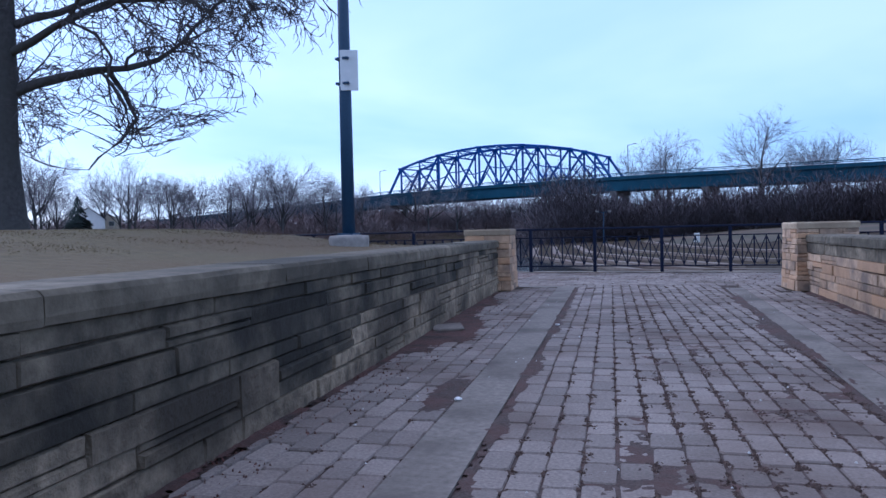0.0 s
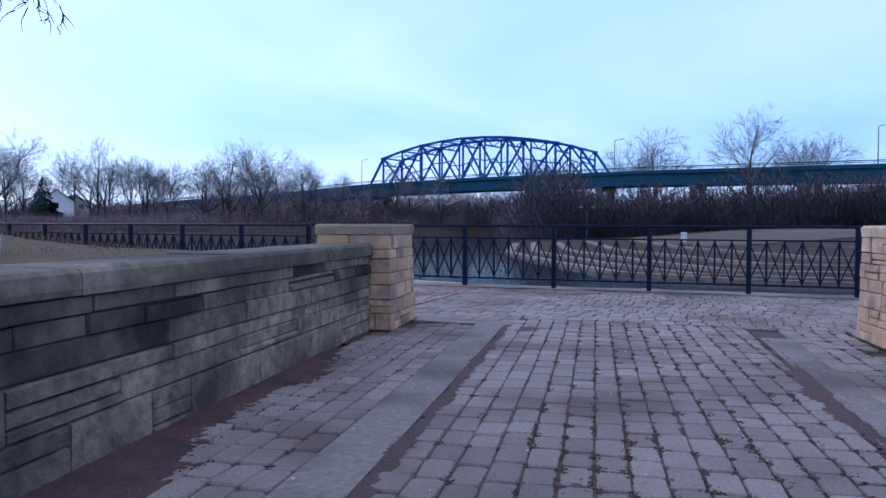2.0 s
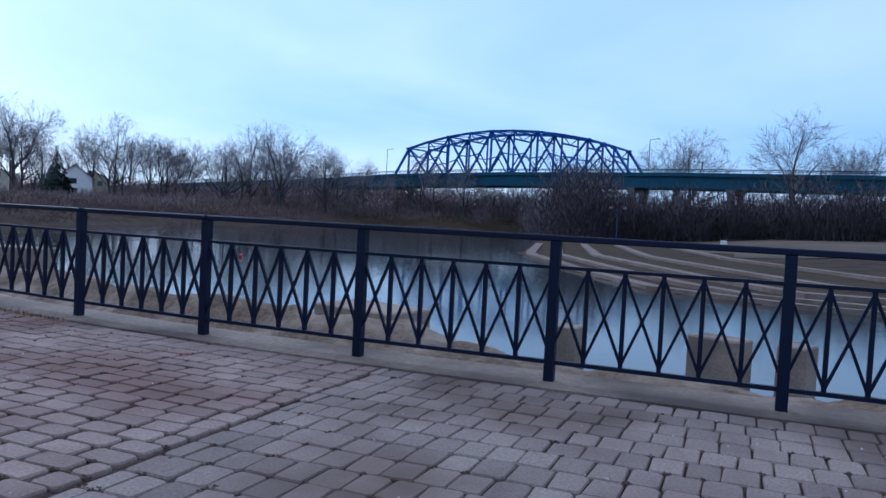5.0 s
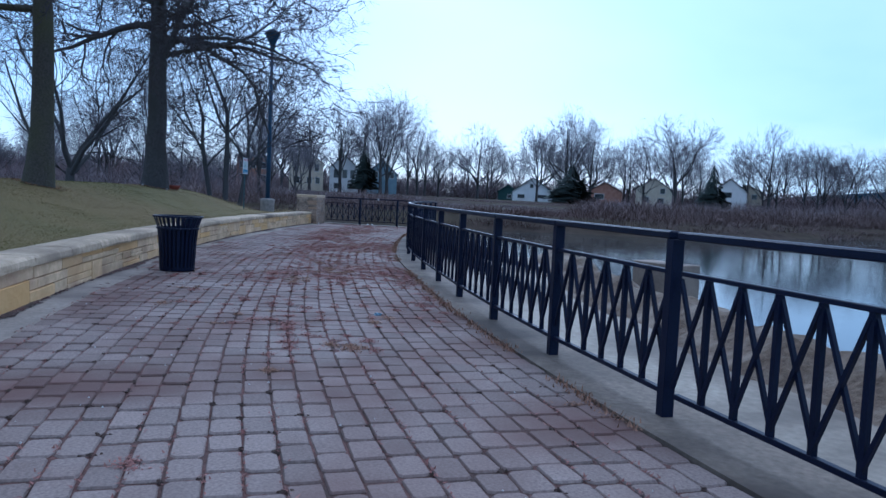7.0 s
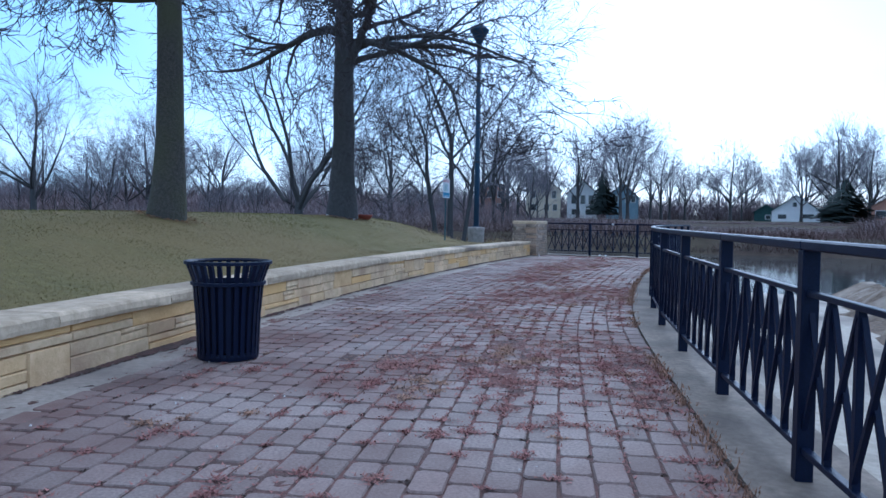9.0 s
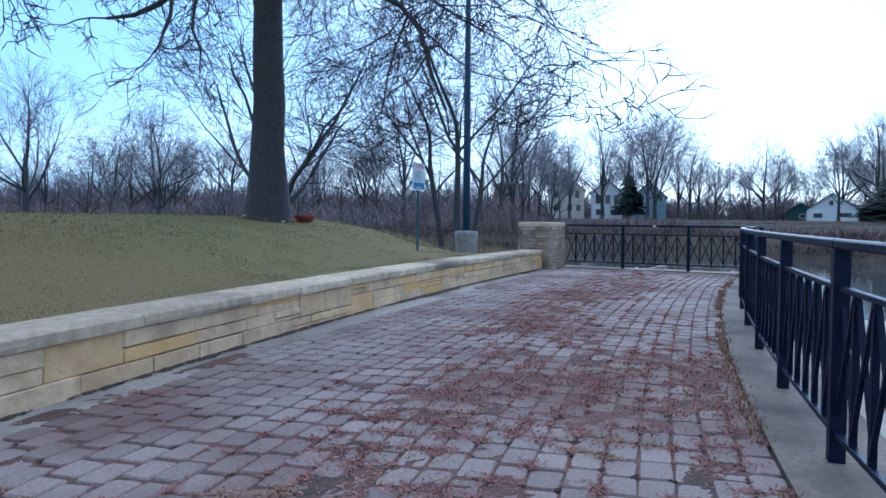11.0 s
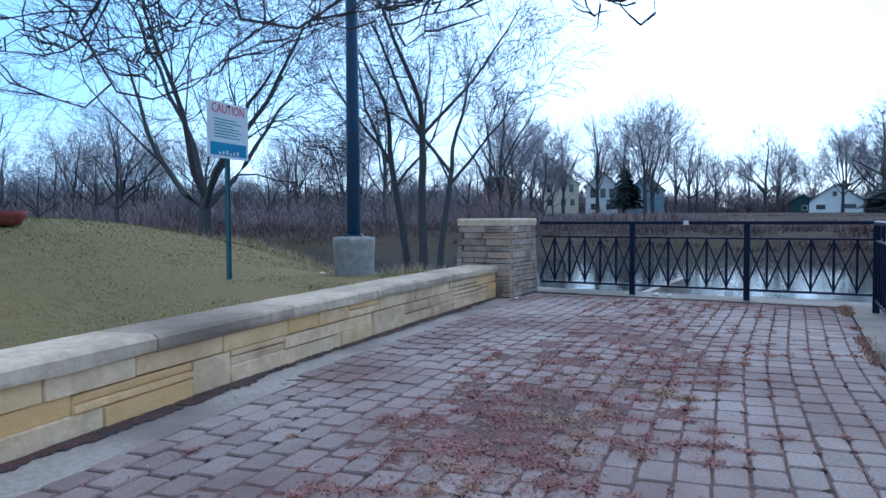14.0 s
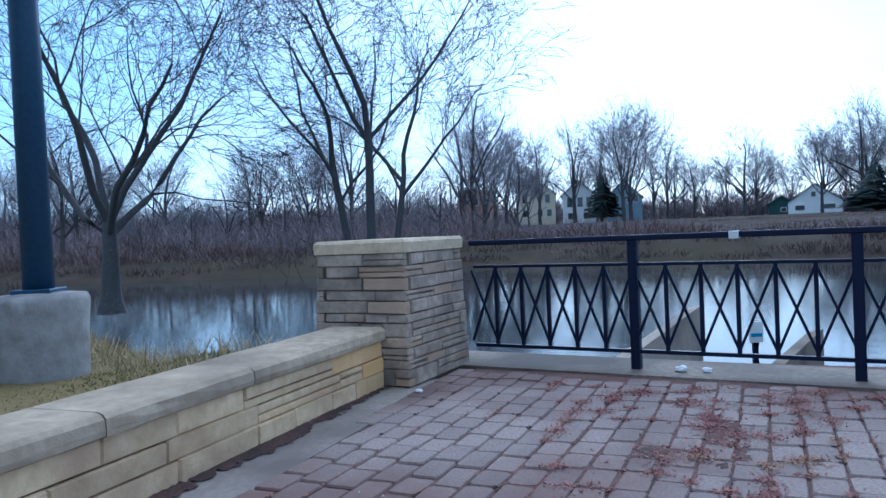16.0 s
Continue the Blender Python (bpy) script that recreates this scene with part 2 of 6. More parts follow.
PAVED_STRIP = material("strip_concrete", (0.14, 0.122, 0.106), (0.26, 0.228, 0.196), 0.85, 22, 1.3, 0.4, (0.10, 0.084, 0.072), 0.56)
PIER_FAR = material("bridge_pier", (0.12, 0.115, 0.11), (0.2, 0.19, 0.18), 0.9, 0.5, 0.1, 0.0)


# ---------------------------------------------------------------- building helpers
def mesh_ob(name, verts, faces, mat, parent=None, label="", smooth=False):
    me = bpy.data.meshes.new(name)
    me.from_pydata([tuple(v) for v in verts], [], faces)
    me.materials.append(mat)
    if smooth:
        me.shade_smooth()
    me.update()
    ob = new(name, me)
    if parent:
        ob.parent = parent
    if label:
        ob["label"] = label
    return ob


def part(name, bm, mat, parent=None, label="", smooth=False):
    bmesh.ops.recalc_face_normals(bm, faces=bm.faces)
    me = bpy.data.meshes.new(name)
    bm.to_mesh(me)
    bm.free()
    me.materials.append(mat)
    if smooth:
        me.shade_smooth()
    ob = new(name, me)
    if parent:
        ob.parent = parent
    if label:
        ob["label"] = label
    return ob


def thing(name, label, category, group="", at=None, kind=""):
    ob = new(name)
    ob.empty_display_size = 0.1
    if at is not None:
        ob.matrix_world = at
    return tagged(ob, label, category, group, kind)


def box(bm, lo, hi, bevel=0.0, m=None):
    r = bmesh.ops.create_cube(bm, size=1.0)
    size = [b - a for a, b in zip(lo, hi)]
    mid = [(a + b) / 2 for a, b in zip(lo, hi)]
    bmesh.ops.transform(bm, matrix=Matrix.LocRotScale(mid, None, size), verts=r["verts"])
    if bevel:
        edges = list({e for v in r["verts"] for e in v.link_edges})
        out = bmesh.ops.bevel(bm, geom=edges, offset=bevel, segments=1, affect="EDGES", profile=0.5)
        verts = list({v for f in out["faces"] for v in f.verts} | {v for v in r["verts"] if v.is_valid})
    else:
        verts = r["verts"]
    if m is not None:
        bmesh.ops.transform(bm, matrix=m, verts=verts)
    return verts


def box_part(name, lo, hi, mat, parent=None, bevel=0.0, m=None, label=""):
    bm = bmesh.new()
    box(bm, lo, hi, bevel, m)
    return part(name, bm, mat, parent, label)


def bar(bm, a, b, w, d, up=(0, 0, 1)):
    """A straight bar from a to b, w wide across and d deep along up."""
    a, b = Vector(a), Vector(b)
    z = (b - a).normalized()
    x = z.cross(Vector(up))
    x = x.normalized() if x.length > 1e-4 else Vector((1, 0, 0))
    y = z.cross(x)
    m = Matrix((x, y, z)).transposed().to_4x4()
    m.translation = a
    return box(bm, (-w / 2, -d / 2, 0), (w / 2, d / 2, (b - a).length), 0, m)


def ring_tube(verts, faces, path, radii, sides):
    """A tapered tube along path, appended to the lists."""
    start = len(verts)
    for k, p in enumerate(path):
        way = (path[min(k + 1, len(path) - 1)] - path[max(k - 1, 0)]).normalized()
        x = way.orthogonal().normalized()
        y = way.cross(x)
        for s in range(sides):
            a = 2 * math.pi * s / sides
            verts.append(p + (x * math.cos(a) + y * math.sin(a)) * radii[k])
    for k in range(len(path) - 1):
        for s in range(sides):
            t = (s + 1) % sides
            a, b = start + k * sides, start + (k + 1) * sides
            faces.append((a + s, a + t, b + t, b + s))


def lathe(profile, sides=24, top=True, bottom=True):
    bm = bmesh.new()
    rings = [[bm.verts.new((r * math.cos(2 * math.pi * k / sides), r * math.sin(2 * math.pi * k / sides), z)) for k in range(sides)] for r, z in profile]
    for a, b in zip(rings, rings[1:]):
        for k in range(sides):
            bm.faces.new((a[k], a[(k + 1) % sides], b[(k + 1) % sides], b[k]))
    if bottom:
        bm.faces.new(rings[0][::-1])
    if top:
        bm.faces.new(rings[-1])
    return bm


# ---------------------------------------------------------------- the plan
WATER_Z = -1.9


def rail_y(x):
    """The river edge of the promenade: straight by the entrance, then bending to the north-west."""
    u = max(0.0, -2.5 - x)
    return 17.72 + 0.0238 * u ** 1.744 - 0.13 * smooth(9.5, 15.0, u) * (1 - smooth(23.5, 27.5, u))


def rail_at(s):
    """Point and direction on the railing's line, s metres west of x = -6.17 (negative: east)."""
    x, left, step = -6.17, abs(s), 0.05
    sign = -1 if s > 0 else 1
    while left > 1e-6:
        d = min(step, left)
        slope = (rail_y(x - 0.05) - rail_y(x + 0.05)) / 0.1
        x += sign * d / math.sqrt(1 + slope * slope)
        left -= d
    return Vector((x, rail_y(x), 0))


def wall_y(x):
    """Foot of the low stone wall along the lawn."""
    u = max(0.0, -2.5 - x)
    return 13.04 + 0.0722 * u + 0.00686 * u * u


def left_wall_x(y):
    return -0.65 - 0.142 * (y - 1.2)


def right_wall_x(y):
    return 2.83 - 0.09 * (y - 11.0)


def smooth(a, b, v):
    t = min(1.0, max(0.0, (v - a) / (b - a)))
    return t * t * (3 - 2 * t)


def interp(v, pairs):
    if v <= pairs[0][0]:
        return pairs[0][1]
    for (a, p), (b, q) in zip(pairs, pairs[1:]):
        if v <= b:
            return p + (q - p) * (v - a) / (b - a)
    return pairs[-1][1]


def lawn_z(x, y):
    """The park's lawn: level with the walls' tops at its edges, a low mound behind, falling to the river in the west."""
    back = wall_y(x) - 0.4 - y if x < -2.6 else 9.0
    side = left_wall_x(y) - 0.4 - x
    z = 0.40 + 0.78 * smooth(-0.2, 4.2, back)
    if y < 13.2:
        z = min(z, 0.82 + 0.36 * smooth(-0.1, 4.5, side)) if side < 5 else z
    z += 0.05 * noise.noise((x * 0.25, y * 0.25, 0.0)) + 0.02 * noise.noise((x * 0.9, y * 0.9, 3.0))
    # the bank: distance beyond a line from the end pier to the south-west
    off = (x + 31.2) * -0.83 + (y - 20.3) * 0.55 + 0.5 * noise.noise((x * 0.15, y * 0.15, 7.0))
    z -= 0.52 * smooth(-3.6, 1.6, off) * smooth(0.2, 1.6, back)
    shore = smooth(-0.3, 7.0, off)
    return z * (1 - shore) + (WATER_Z - 0.5) * shore


def west_x(y):
    return interp(y, [(-400, -120), (-60, -96), (15, -88), (33, -90), (46, -78), (68, -68), (114, -83), (163, -92), (215, -104), (300, 400), (900, 500)])


def east_x(y):
    return interp(y, [(44, 60), (45, 14), (46.5, 2), (49, -4), (60, -10), (80, -19), (130, -30), (196, -42), (240, -66), (285, -160), (300, -600)])


def land_z(x, y):
    """Ground beyond the park: river bed, wooded west bank, terraced point in the north."""
    wob = 3 * noise.noise((x * 0.03, y * 0.03, 1.0)) + noise.noise((x * 0.12, y * 0.12, 5.0))
    d = west_x(y) - x + wob
    if d > -6:
        return (WATER_Z - 1.0) + 2.6 * smooth(-6, 9, d) + 2.0 * smooth(20, 95, d) + 4 * smooth(125, 400, d)
    if y > 40:
        e = x - east_x(y) + wob * 0.3
        south = y - 44 - 0.03 * x
        e = min(e, south * 1.2) if x > -2 else e
        if e > -6:
            return (WATER_Z - 1.0) + 1.0 * smooth(-6, 0, e) + 1.95 * min(1, max(0, e / 50)) + 1.1 * smooth(48, 75, e) + 0.7 * smooth(22, 40, e) + 3.5 * smooth(90, 300, e)
    if y < 12 and x > -34:
        return 0.3 + 0.5 * smooth(30, 200, -y)
    if x > 30 and y < 20:
        return 0.3
    return WATER_Z - 1.0


# ---------------------------------------------------------------- ground, water, lawn
def sheet(name, xs, ys, height, mat, keep=None, smooth_it=True):
    verts = [(x, y, height(x, y)) for y in ys for x in xs]
    w = len(xs)
    faces = []
    for j in range(len(ys) - 1):
        for i in range(w - 1):
            if keep is None or keep((xs[i] + xs[i + 1]) / 2, (ys[j] + ys[j + 1]) / 2):
                a = j * w + i
                faces.append((a, a + 1, a + w + 1, a + w))
    return mesh_ob(name, verts, faces, mat, smooth=smooth_it)


def ground_z(x, y):
    z = land_z(x, y)
    if -62 < x < 14 and -14 < y < 40:
        z = min(z, WATER_Z - 0.8) if y > 6 or x < -34 else min(z, -0.7)
    return z


gx = [-2400, -1500, -900, -600, -450] + [-360 + 6 * k for k in range(45)] + [-90 + 2.5 * k for k in range(37)] + [6 + 6 * k for k in range(34)] + [230, 300, 420, 600, 1000, 1600, 2400]
gy = [-2400, -1400, -700, -350, -180, -100, -60] + [-40 + 5 * k for k in range(13)] + [25 + 2.5 * k for k in range(36)] + [116 + 7 * k for k in range(38)] + [400, 480, 600, 800, 1200, 1800, 2400]
tagged(sheet("ground", gx, gy, ground_z, EARTH), "brown winter river bank and bed of earth", "ground", kind="structure")

water_mat = bpy.data.materials.new("river_water")
water_mat.use_nodes = True
q, k = water_mat.node_tree.nodes, water_mat.node_tree.links
q["Principled BSDF"].inputs["Base Color"].default_value = (0.032, 0.038, 0.038, 1)
q["Principled BSDF"].inputs["Roughness"].default_value = 0.07
q["Principled BSDF"].inputs["IOR"].default_value = 1.33
geo_w, wave, calm, mixer, bmp = q.new("ShaderNodeNewGeometry"), q.new("ShaderNodeTexNoise"), q.new("ShaderNodeTexNoise"), q.new("ShaderNodeMath"), q.new("ShaderNodeBump")
stretch = q.new("ShaderNodeMapping")
stretch.inputs["Scale"].default_value = (1.0, 1.8, 1.0)
k.new(geo_w.outputs["Position"], stretch.inputs["Vector"])
k.new(stretch.outputs[0], wave.inputs["Vector"])
k.new(geo_w.outputs["Position"], calm.inputs["Vector"])
wave.inputs["Scale"].default_value, wave.inputs["Detail"].default_value = 2.2, 4.0
calm.inputs["Scale"].default_value = 0.05
mixer.operation = "MULTIPLY"
k.new(wave.outputs["Fac"], mixer.inputs[0])
k.new(calm.outputs["Fac"], mixer.inputs[1])
k.new(mixer.outputs[0], bmp.inputs["Height"])
bmp.inputs["Strength"].default_value, bmp.inputs["Distance"].default_value = 0.13, 0.05
k.new(bmp.outputs["Normal"], q["Principled BSDF"].inputs["Normal"])
tagged(mesh_ob("water", [(-700, -700, WATER_Z), (700, -700, WATER_Z), (700, 900, WATER_Z), (-700, 900, WATER_Z)], [(0, 1, 2, 3)], water_mat),
       "calm grey river water with faint ripples", "water", kind="structure")


def lawn_mesh(cols, mat):
    """The lawn's sheet follows both walls: rows run back from the walls' inner faces."""
    verts, faces = [], []
    rows = [0.0, 0.25, 0.6, 1.1, 1.7, 2.4, 3.2, 4.2, 5.5, 7, 9, 12, 16, 22, 30, 45, 70, 110]
    for x in cols:
        edge = wall_y(x) - 0.30
        for r in rows:
            y = edge - r
            px = min(x, left_wall_x(y) - 0.25) if x > -7 else x
            if x == -2.7:
                px = left_wall_x(y) - 0.25
            verts.append((px, y, lawn_z(px, y)))
    n = len(rows)
    for i in range(len(cols) - 1):
        for j in range(n - 1):
            a = i * n + j
            faces.append((a, a + 1, a + n + 1, a + n))
    return mesh_ob("lawn", verts, faces, mat, smooth=True)


tagged(lawn_mesh([-64 + 0.8 * k_ for k_ in range(69)], GRASS), "yellowing winter lawn on a low mound", "lawn", kind="structure")
tagged(lawn_mesh([-9.6 + 0.8 * k_ for k_ in range(9)] + [-2.7], DRY_LAWN), "dry brown winter lawn behind the weathered wall", "lawn", kind="structure")
tagged(sheet("lawn", [right_wall_x(8) + 0.2 + 1.5 * k_ for k_ in range(30)], [-20 + 1.5 * k_ for k_ in range(22)],
             lambda x, y: 0.82 + 0.15 * smooth(0, 6, x - 3.3) + 0.03 * noise.noise((x * 0.4, y * 0.4, 0)), GRASS),
       "yellowing winter lawn behind the entrance wall", "lawn", kind="structure")


# ---------------------------------------------------------------- promenade deck
def offset_rail(x, n):
    """A point n metres inside the railing's line."""
    slope = (rail_y(x + 0.05) - rail_y(x - 0.05)) / 0.1
    d = math.sqrt(1 + slope * slope)
    return (x + slope * n / d, rail_y(x) - n / d)


END_A, END_B = Vector((-32.95, 21.95, 0)), Vector((-30.45, 25.78, 0))     # the railing across the far end
END_WAY = (END_B - END_A).normalized()
END_OUT = Vector((-END_WAY.y, END_WAY.x, 0))


def beyond_end(x, y):
    """Metres past the far end's railing."""
    return (Vector((x, y, 0)) - END_A).dot(END_OUT)


# bedding under the pavers: one slab whose edges follow walls and railing
deck_x = [-32.9 + 0.5 * k_ for k_ in range(91)]
verts, faces = [], []
for x in deck_x:
    lo = wall_y(x) - 0.1 if x < -2.2 else -12.0
    hi = min(rail_y(x) + 0.32, END_A.y + (x - END_A.x) * END_WAY.y / END_WAY.x + 0.3)
    for z in (-0.025, -2.4):
        verts += [(x, lo, z), (x, hi, z)]
for i in range(len(deck_x) - 1):
    a, b = 4 * i, 4 * i + 4
    faces += [(a, b, b + 1, a + 1), (a + 1, b + 1, b + 3, a + 3), (a + 2, a, b, b + 2)]
faces += [(0, 1, 3, 2)]
tagged(mesh_ob("pavement", verts, faces, JOINT), "dark soil bedding in the joints of the brick promenade", "pavement", kind="structure")


def ribbon(name, pts_in, pts_out, z0, z1, mat, label, category="kerb"):
    verts, faces = [], []
    for p, r in zip(pts_in, pts_out):
        verts += [(p[0], p[1], z0), (p[0], p[1], z1), (r[0], r[1], z1), (r[0], r[1], z0)]
    for i in range(len(pts_in) - 1):
        a, b = 4 * i, 4 * i + 4
        for j in range(3):
            faces.append((a + j, b + j, b + j + 1, a + j + 1))
    faces += [(0, 1, 2, 3), (len(verts) - 1, len(verts) - 2, len(verts) - 3, len(verts) - 4)]
    return tagged(mesh_ob(name, verts, faces, mat), label, category, kind="structure")


KERB = material("kerb_concrete", (0.16, 0.13, 0.10), (0.30, 0.245, 0.19), 0.85, 22, 0.9, 0.4, (0.085, 0.068, 0.055), 0.52)
STRIP = material("border_concrete", (0.25, 0.215, 0.18), (0.39, 0.34, 0.29), 0.85, 22, 0.8, 0.35, (0.15, 0.125, 0.11), 0.56)
kx = [-30.9 + 0.5 * k_ for k_ in range(87)]
ribbon("kerb", [offset_rail(x, 0.26) for x in kx], [offset_rail(x, -0.34) for x in kx], -2.4, 0.012, KERB,
       "weathered concrete edge strip under the railing")
wx = [-32.2 + 0.5 * k_ for k_ in range(60)]
ribbon("trim", [(x, wall_y(x) - 0.02) for x in wx], [(x - 0.1, wall_y(x) + 0.48) for x in wx], -0.3, -0.009, STRIP,
       "grey concrete border strip along the low wall", "border")
ea, eb = END_A - END_WAY * 0.4, END_B + END_WAY * 0.5
ribbon("kerb", [(ea - END_OUT * 0.25)[:2], (eb - END_OUT * 0.25)[:2]], [(ea + END_OUT * 0.45)[:2], (eb + END_OUT * 0.45)[:2]], -2.4, 0.010, KERB,
       "weathered concrete edge strip under the end railing")


def left_strip_x(y):
    return -0.22 - 0.133 * (y - 4.66)


def right_strip_x(y):
    return 2.45 - 0.085 * (y - 5.04)


sy = [-6 + 0.9465 * k_ for k_ in range(21)]
ribbon("trim", [(left_strip_x(y), y) for y in sy], [(left_strip_x(y) + 0.31, y) for y in sy], -0.3, 0.004, PAVED_STRIP, "flat concrete strip set in the brick paving", "strip")
ribbon("trim", [(right_strip_x(y) - 0.27, y) for y in sy], [(right_strip_x(y), y) for y in sy], -0.3, 0.004, PAVED_STRIP, "flat concrete strip set in the brick paving", "strip")
ribbon("trim", [(-2.05, 12.95), (-0.97, 12.95)], [(-2.1, 13.24), (-0.95, 13.26)], -0.3, 0.004, PAVED_STRIP, "flat concrete threshold slab set in the paving", "strip")

# lower landing and its parapet, beside the water
lx = [-31.5 + 0.7 * k_ for k_ in range(62)]
ribbon("pavement", [offset_rail(x, -0.3) for x in lx], [offset_rail(x, -4.95) for x in lx], -2.6, -1.0, WET, "wet pale concrete landing below the promenade", "landing")
BROWN = material("brown_concrete", (0.12, 0.095, 0.07), (0.22, 0.175, 0.13), 0.9, 12, 0.7, 0.5, (0.07, 0.06, 0.05), 0.55)
RUBBLE = material("shore_rubble", (0.09, 0.066, 0.046), (0.21, 0.158, 0.112), 0.95, 9, 1.1, 1.0, (0.34, 0.29, 0.23), 0.60, depth=0.05)
verts, faces = [], []
across = [3.3, 3.7, 4.1, 4.5, 4.9, 5.2, 5.6, 6.0, 6.6]
ridge_x = [-31.5 + 0.3 * k_ for k_ in range(145)]
for x in ridge_x:
    shift = 0.5 * noise.noise((x * 0.3, 0.0, 2.0))
    for d_ in across:
        px, py = offset_rail(x, -d_ - shift)
        up = math.exp(-((d_ - 5.1) / 0.75) ** 2) * (1 - 0.6 * smooth(-6.0, -2.0, x))
        verts.append((px, py, -1.12 + 0.62 * up + (0.10 + 0.14 * up) * noise.noise((px * 1.3, py * 1.3, 0)) + 0.07 * noise.noise((px * 4, py * 4, 1)) - 1.3 * smooth(5.5, 6.6, d_)))
m_ = len(across)
for i in range(len(ridge_x) - 1):
    for j in range(m_ - 1):
        a = i * m_ + j
        faces.append((a, a + 1, a + m_ + 1, a + m_))
tagged(mesh_ob("embankment", verts, faces, RUBBLE), "low uneven ridge of brown earth and rubble at the water", "embankment", kind="structure")
# breakwater from the end, its top pale
bw = [Vector((-32.5, 22.62, 0)), Vector((-38.75, 26.3, 0))]
bw_n = Vector((0.6, -0.8, 0))
ribbon("breakwater", [(p - bw_n * 0.2)[:2] for p in bw], [(p + bw_n * 0.2)[:2] for p in bw], -2.6, -0.29, CONCRETE, "narrow concrete breakwater with a pale worn top", "breakwater")
bw2 = [Vector((-35.4, 25.9, 0)), Vector((-38.4, 28.2, 0))]
ribbon("breakwater", [(p - bw_n * 0.3)[:2] for p in bw2], [(p + bw_n * 0.3)[:2] for p in bw2], -2.6, -0.75, BROWN, "short brown concrete breakwater", "breakwater")


# ---------------------------------------------------------------- stone walls, piers
rng = random.Random(11)


def stone(parent, a, b, out, z0, z1, deep, mat, name="stone", proud=0.012, batter=0.0):
    """One dressed stone between a and b on a wall's face, with a pillowed, uneven front."""
    a, b, out = Vector(a), Vector(b), Vector(out)
    way = (b - a).normalized()
    g = 0.0032
    a, b, z0, z1 = a + way * g, b - way * g, z0 + g, z1 - g
    j = lambda v: rng.uniform(-v, v)
    base_ = rng.uniform(-0.004, proud)
    tilt = [base_ + rng.uniform(-0.003, 0.003) for _ in range(4)]
    c = 0.007
    verts = []
    for p, z in ((a, z0), (b, z0), (b, z1), (a, z1)):
        verts.append(p - out * deep + Vector((0, 0, z)))
    for p, z in ((a, z0), (b, z0), (b, z1), (a, z1)):
        verts.append(p - out * (0.008 + batter * z) + Vector((0, 0, z + j(0.004))) + way * j(0.004))
    for n, (p, z, s, h) in enumerate(((a, z0, 1, 1), (b, z0, -1, 1), (b, z1, -1, -1), (a, z1, 1, -1))):
        verts.append(p + way * s * (c + j(0.003)) + Vector((0, 0, z + h * (c + j(0.003)))) + out * (tilt[n] - batter * z))
    faces = [(8, 9, 10, 11)]
    for n in range(4):
        m = (n + 1) % 4
        faces += [(4 + n, 4 + m, 8 + m, 8 + n), (n, m, 4 + m, 4 + n)]
    return mesh_ob(name, verts, faces, mat, parent)


def courses(parent, line, out_of, z_levels, deep, mat, lengths, proud=0.012, batter=0.0, s0=0.0, s1=1.0, upper=None):
    """Stones course by course along line(s) in metres; jumpers rise through two courses, others are split thin."""
    taken = []
    for c, (z0, z1) in enumerate(zip(z_levels, z_levels[1:])):
        s, held, taken = s0, taken, []
        first = rng.uniform(0.3, 1.0)
        while s < s1 - 0.02:
            inside = [b for a, b in held if a - 0.001 <= s < b - 0.001]
            if inside:
                s = inside[0]
                continue
            d = rng.uniform(*lengths) * (first if s == s0 else 1)
            e = s + d if s + d < s1 - lengths[0] * 0.5 else s1
            ahead = [a for a, b in held if a > s]
            if ahead and e > min(ahead) - lengths[0] * 0.5:
                e = min(ahead)
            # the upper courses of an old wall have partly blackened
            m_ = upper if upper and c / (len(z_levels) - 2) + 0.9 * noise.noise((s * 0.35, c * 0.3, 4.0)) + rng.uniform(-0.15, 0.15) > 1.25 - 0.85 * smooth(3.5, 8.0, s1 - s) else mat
            top = z1 + rng.uniform(-0.006, 0.006) if c < len(z_levels) - 2 else z1
            if c < len(z_levels) - 2 and rng.random() < 0.16 and e - s < 0.9 and e < s1:
                top = z_levels[c + 2]
                taken.append((s, e))
            halves = [z0, top]
            if rng.random() < 0.2 and 0.1 < top - z0 < 0.2:
                halves.insert(1, z0 + (top - z0) * rng.uniform(0.35, 0.65))
            for lo, hi in zip(halves, halves[1:]):
                stone(parent, line(s), line(e), out_of((s + e) / 2), lo, hi, deep, m_, proud=proud, batter=batter)
            s = e


def table(xs, f):
    """Arc-length table of the curve (x, f(x)): returns a function of metres and the length."""
    pts = [Vector((x, f(x), 0)) for x in xs]
    acc = [0.0]
    for a, b in zip(pts, pts[1:]):
        acc.append(acc[-1] + (b - a).length)

    def at(s):
        s = min(max(s, 0.0), acc[-1])
        for k_ in range(len(acc) - 1):
            if s <= acc[k_ + 1]:
                return pts[k_].lerp(pts[k_ + 1], (s - acc[k_]) / (acc[k_ + 1] - acc[k_]))
        return pts[-1]
    return at, acc[-1]


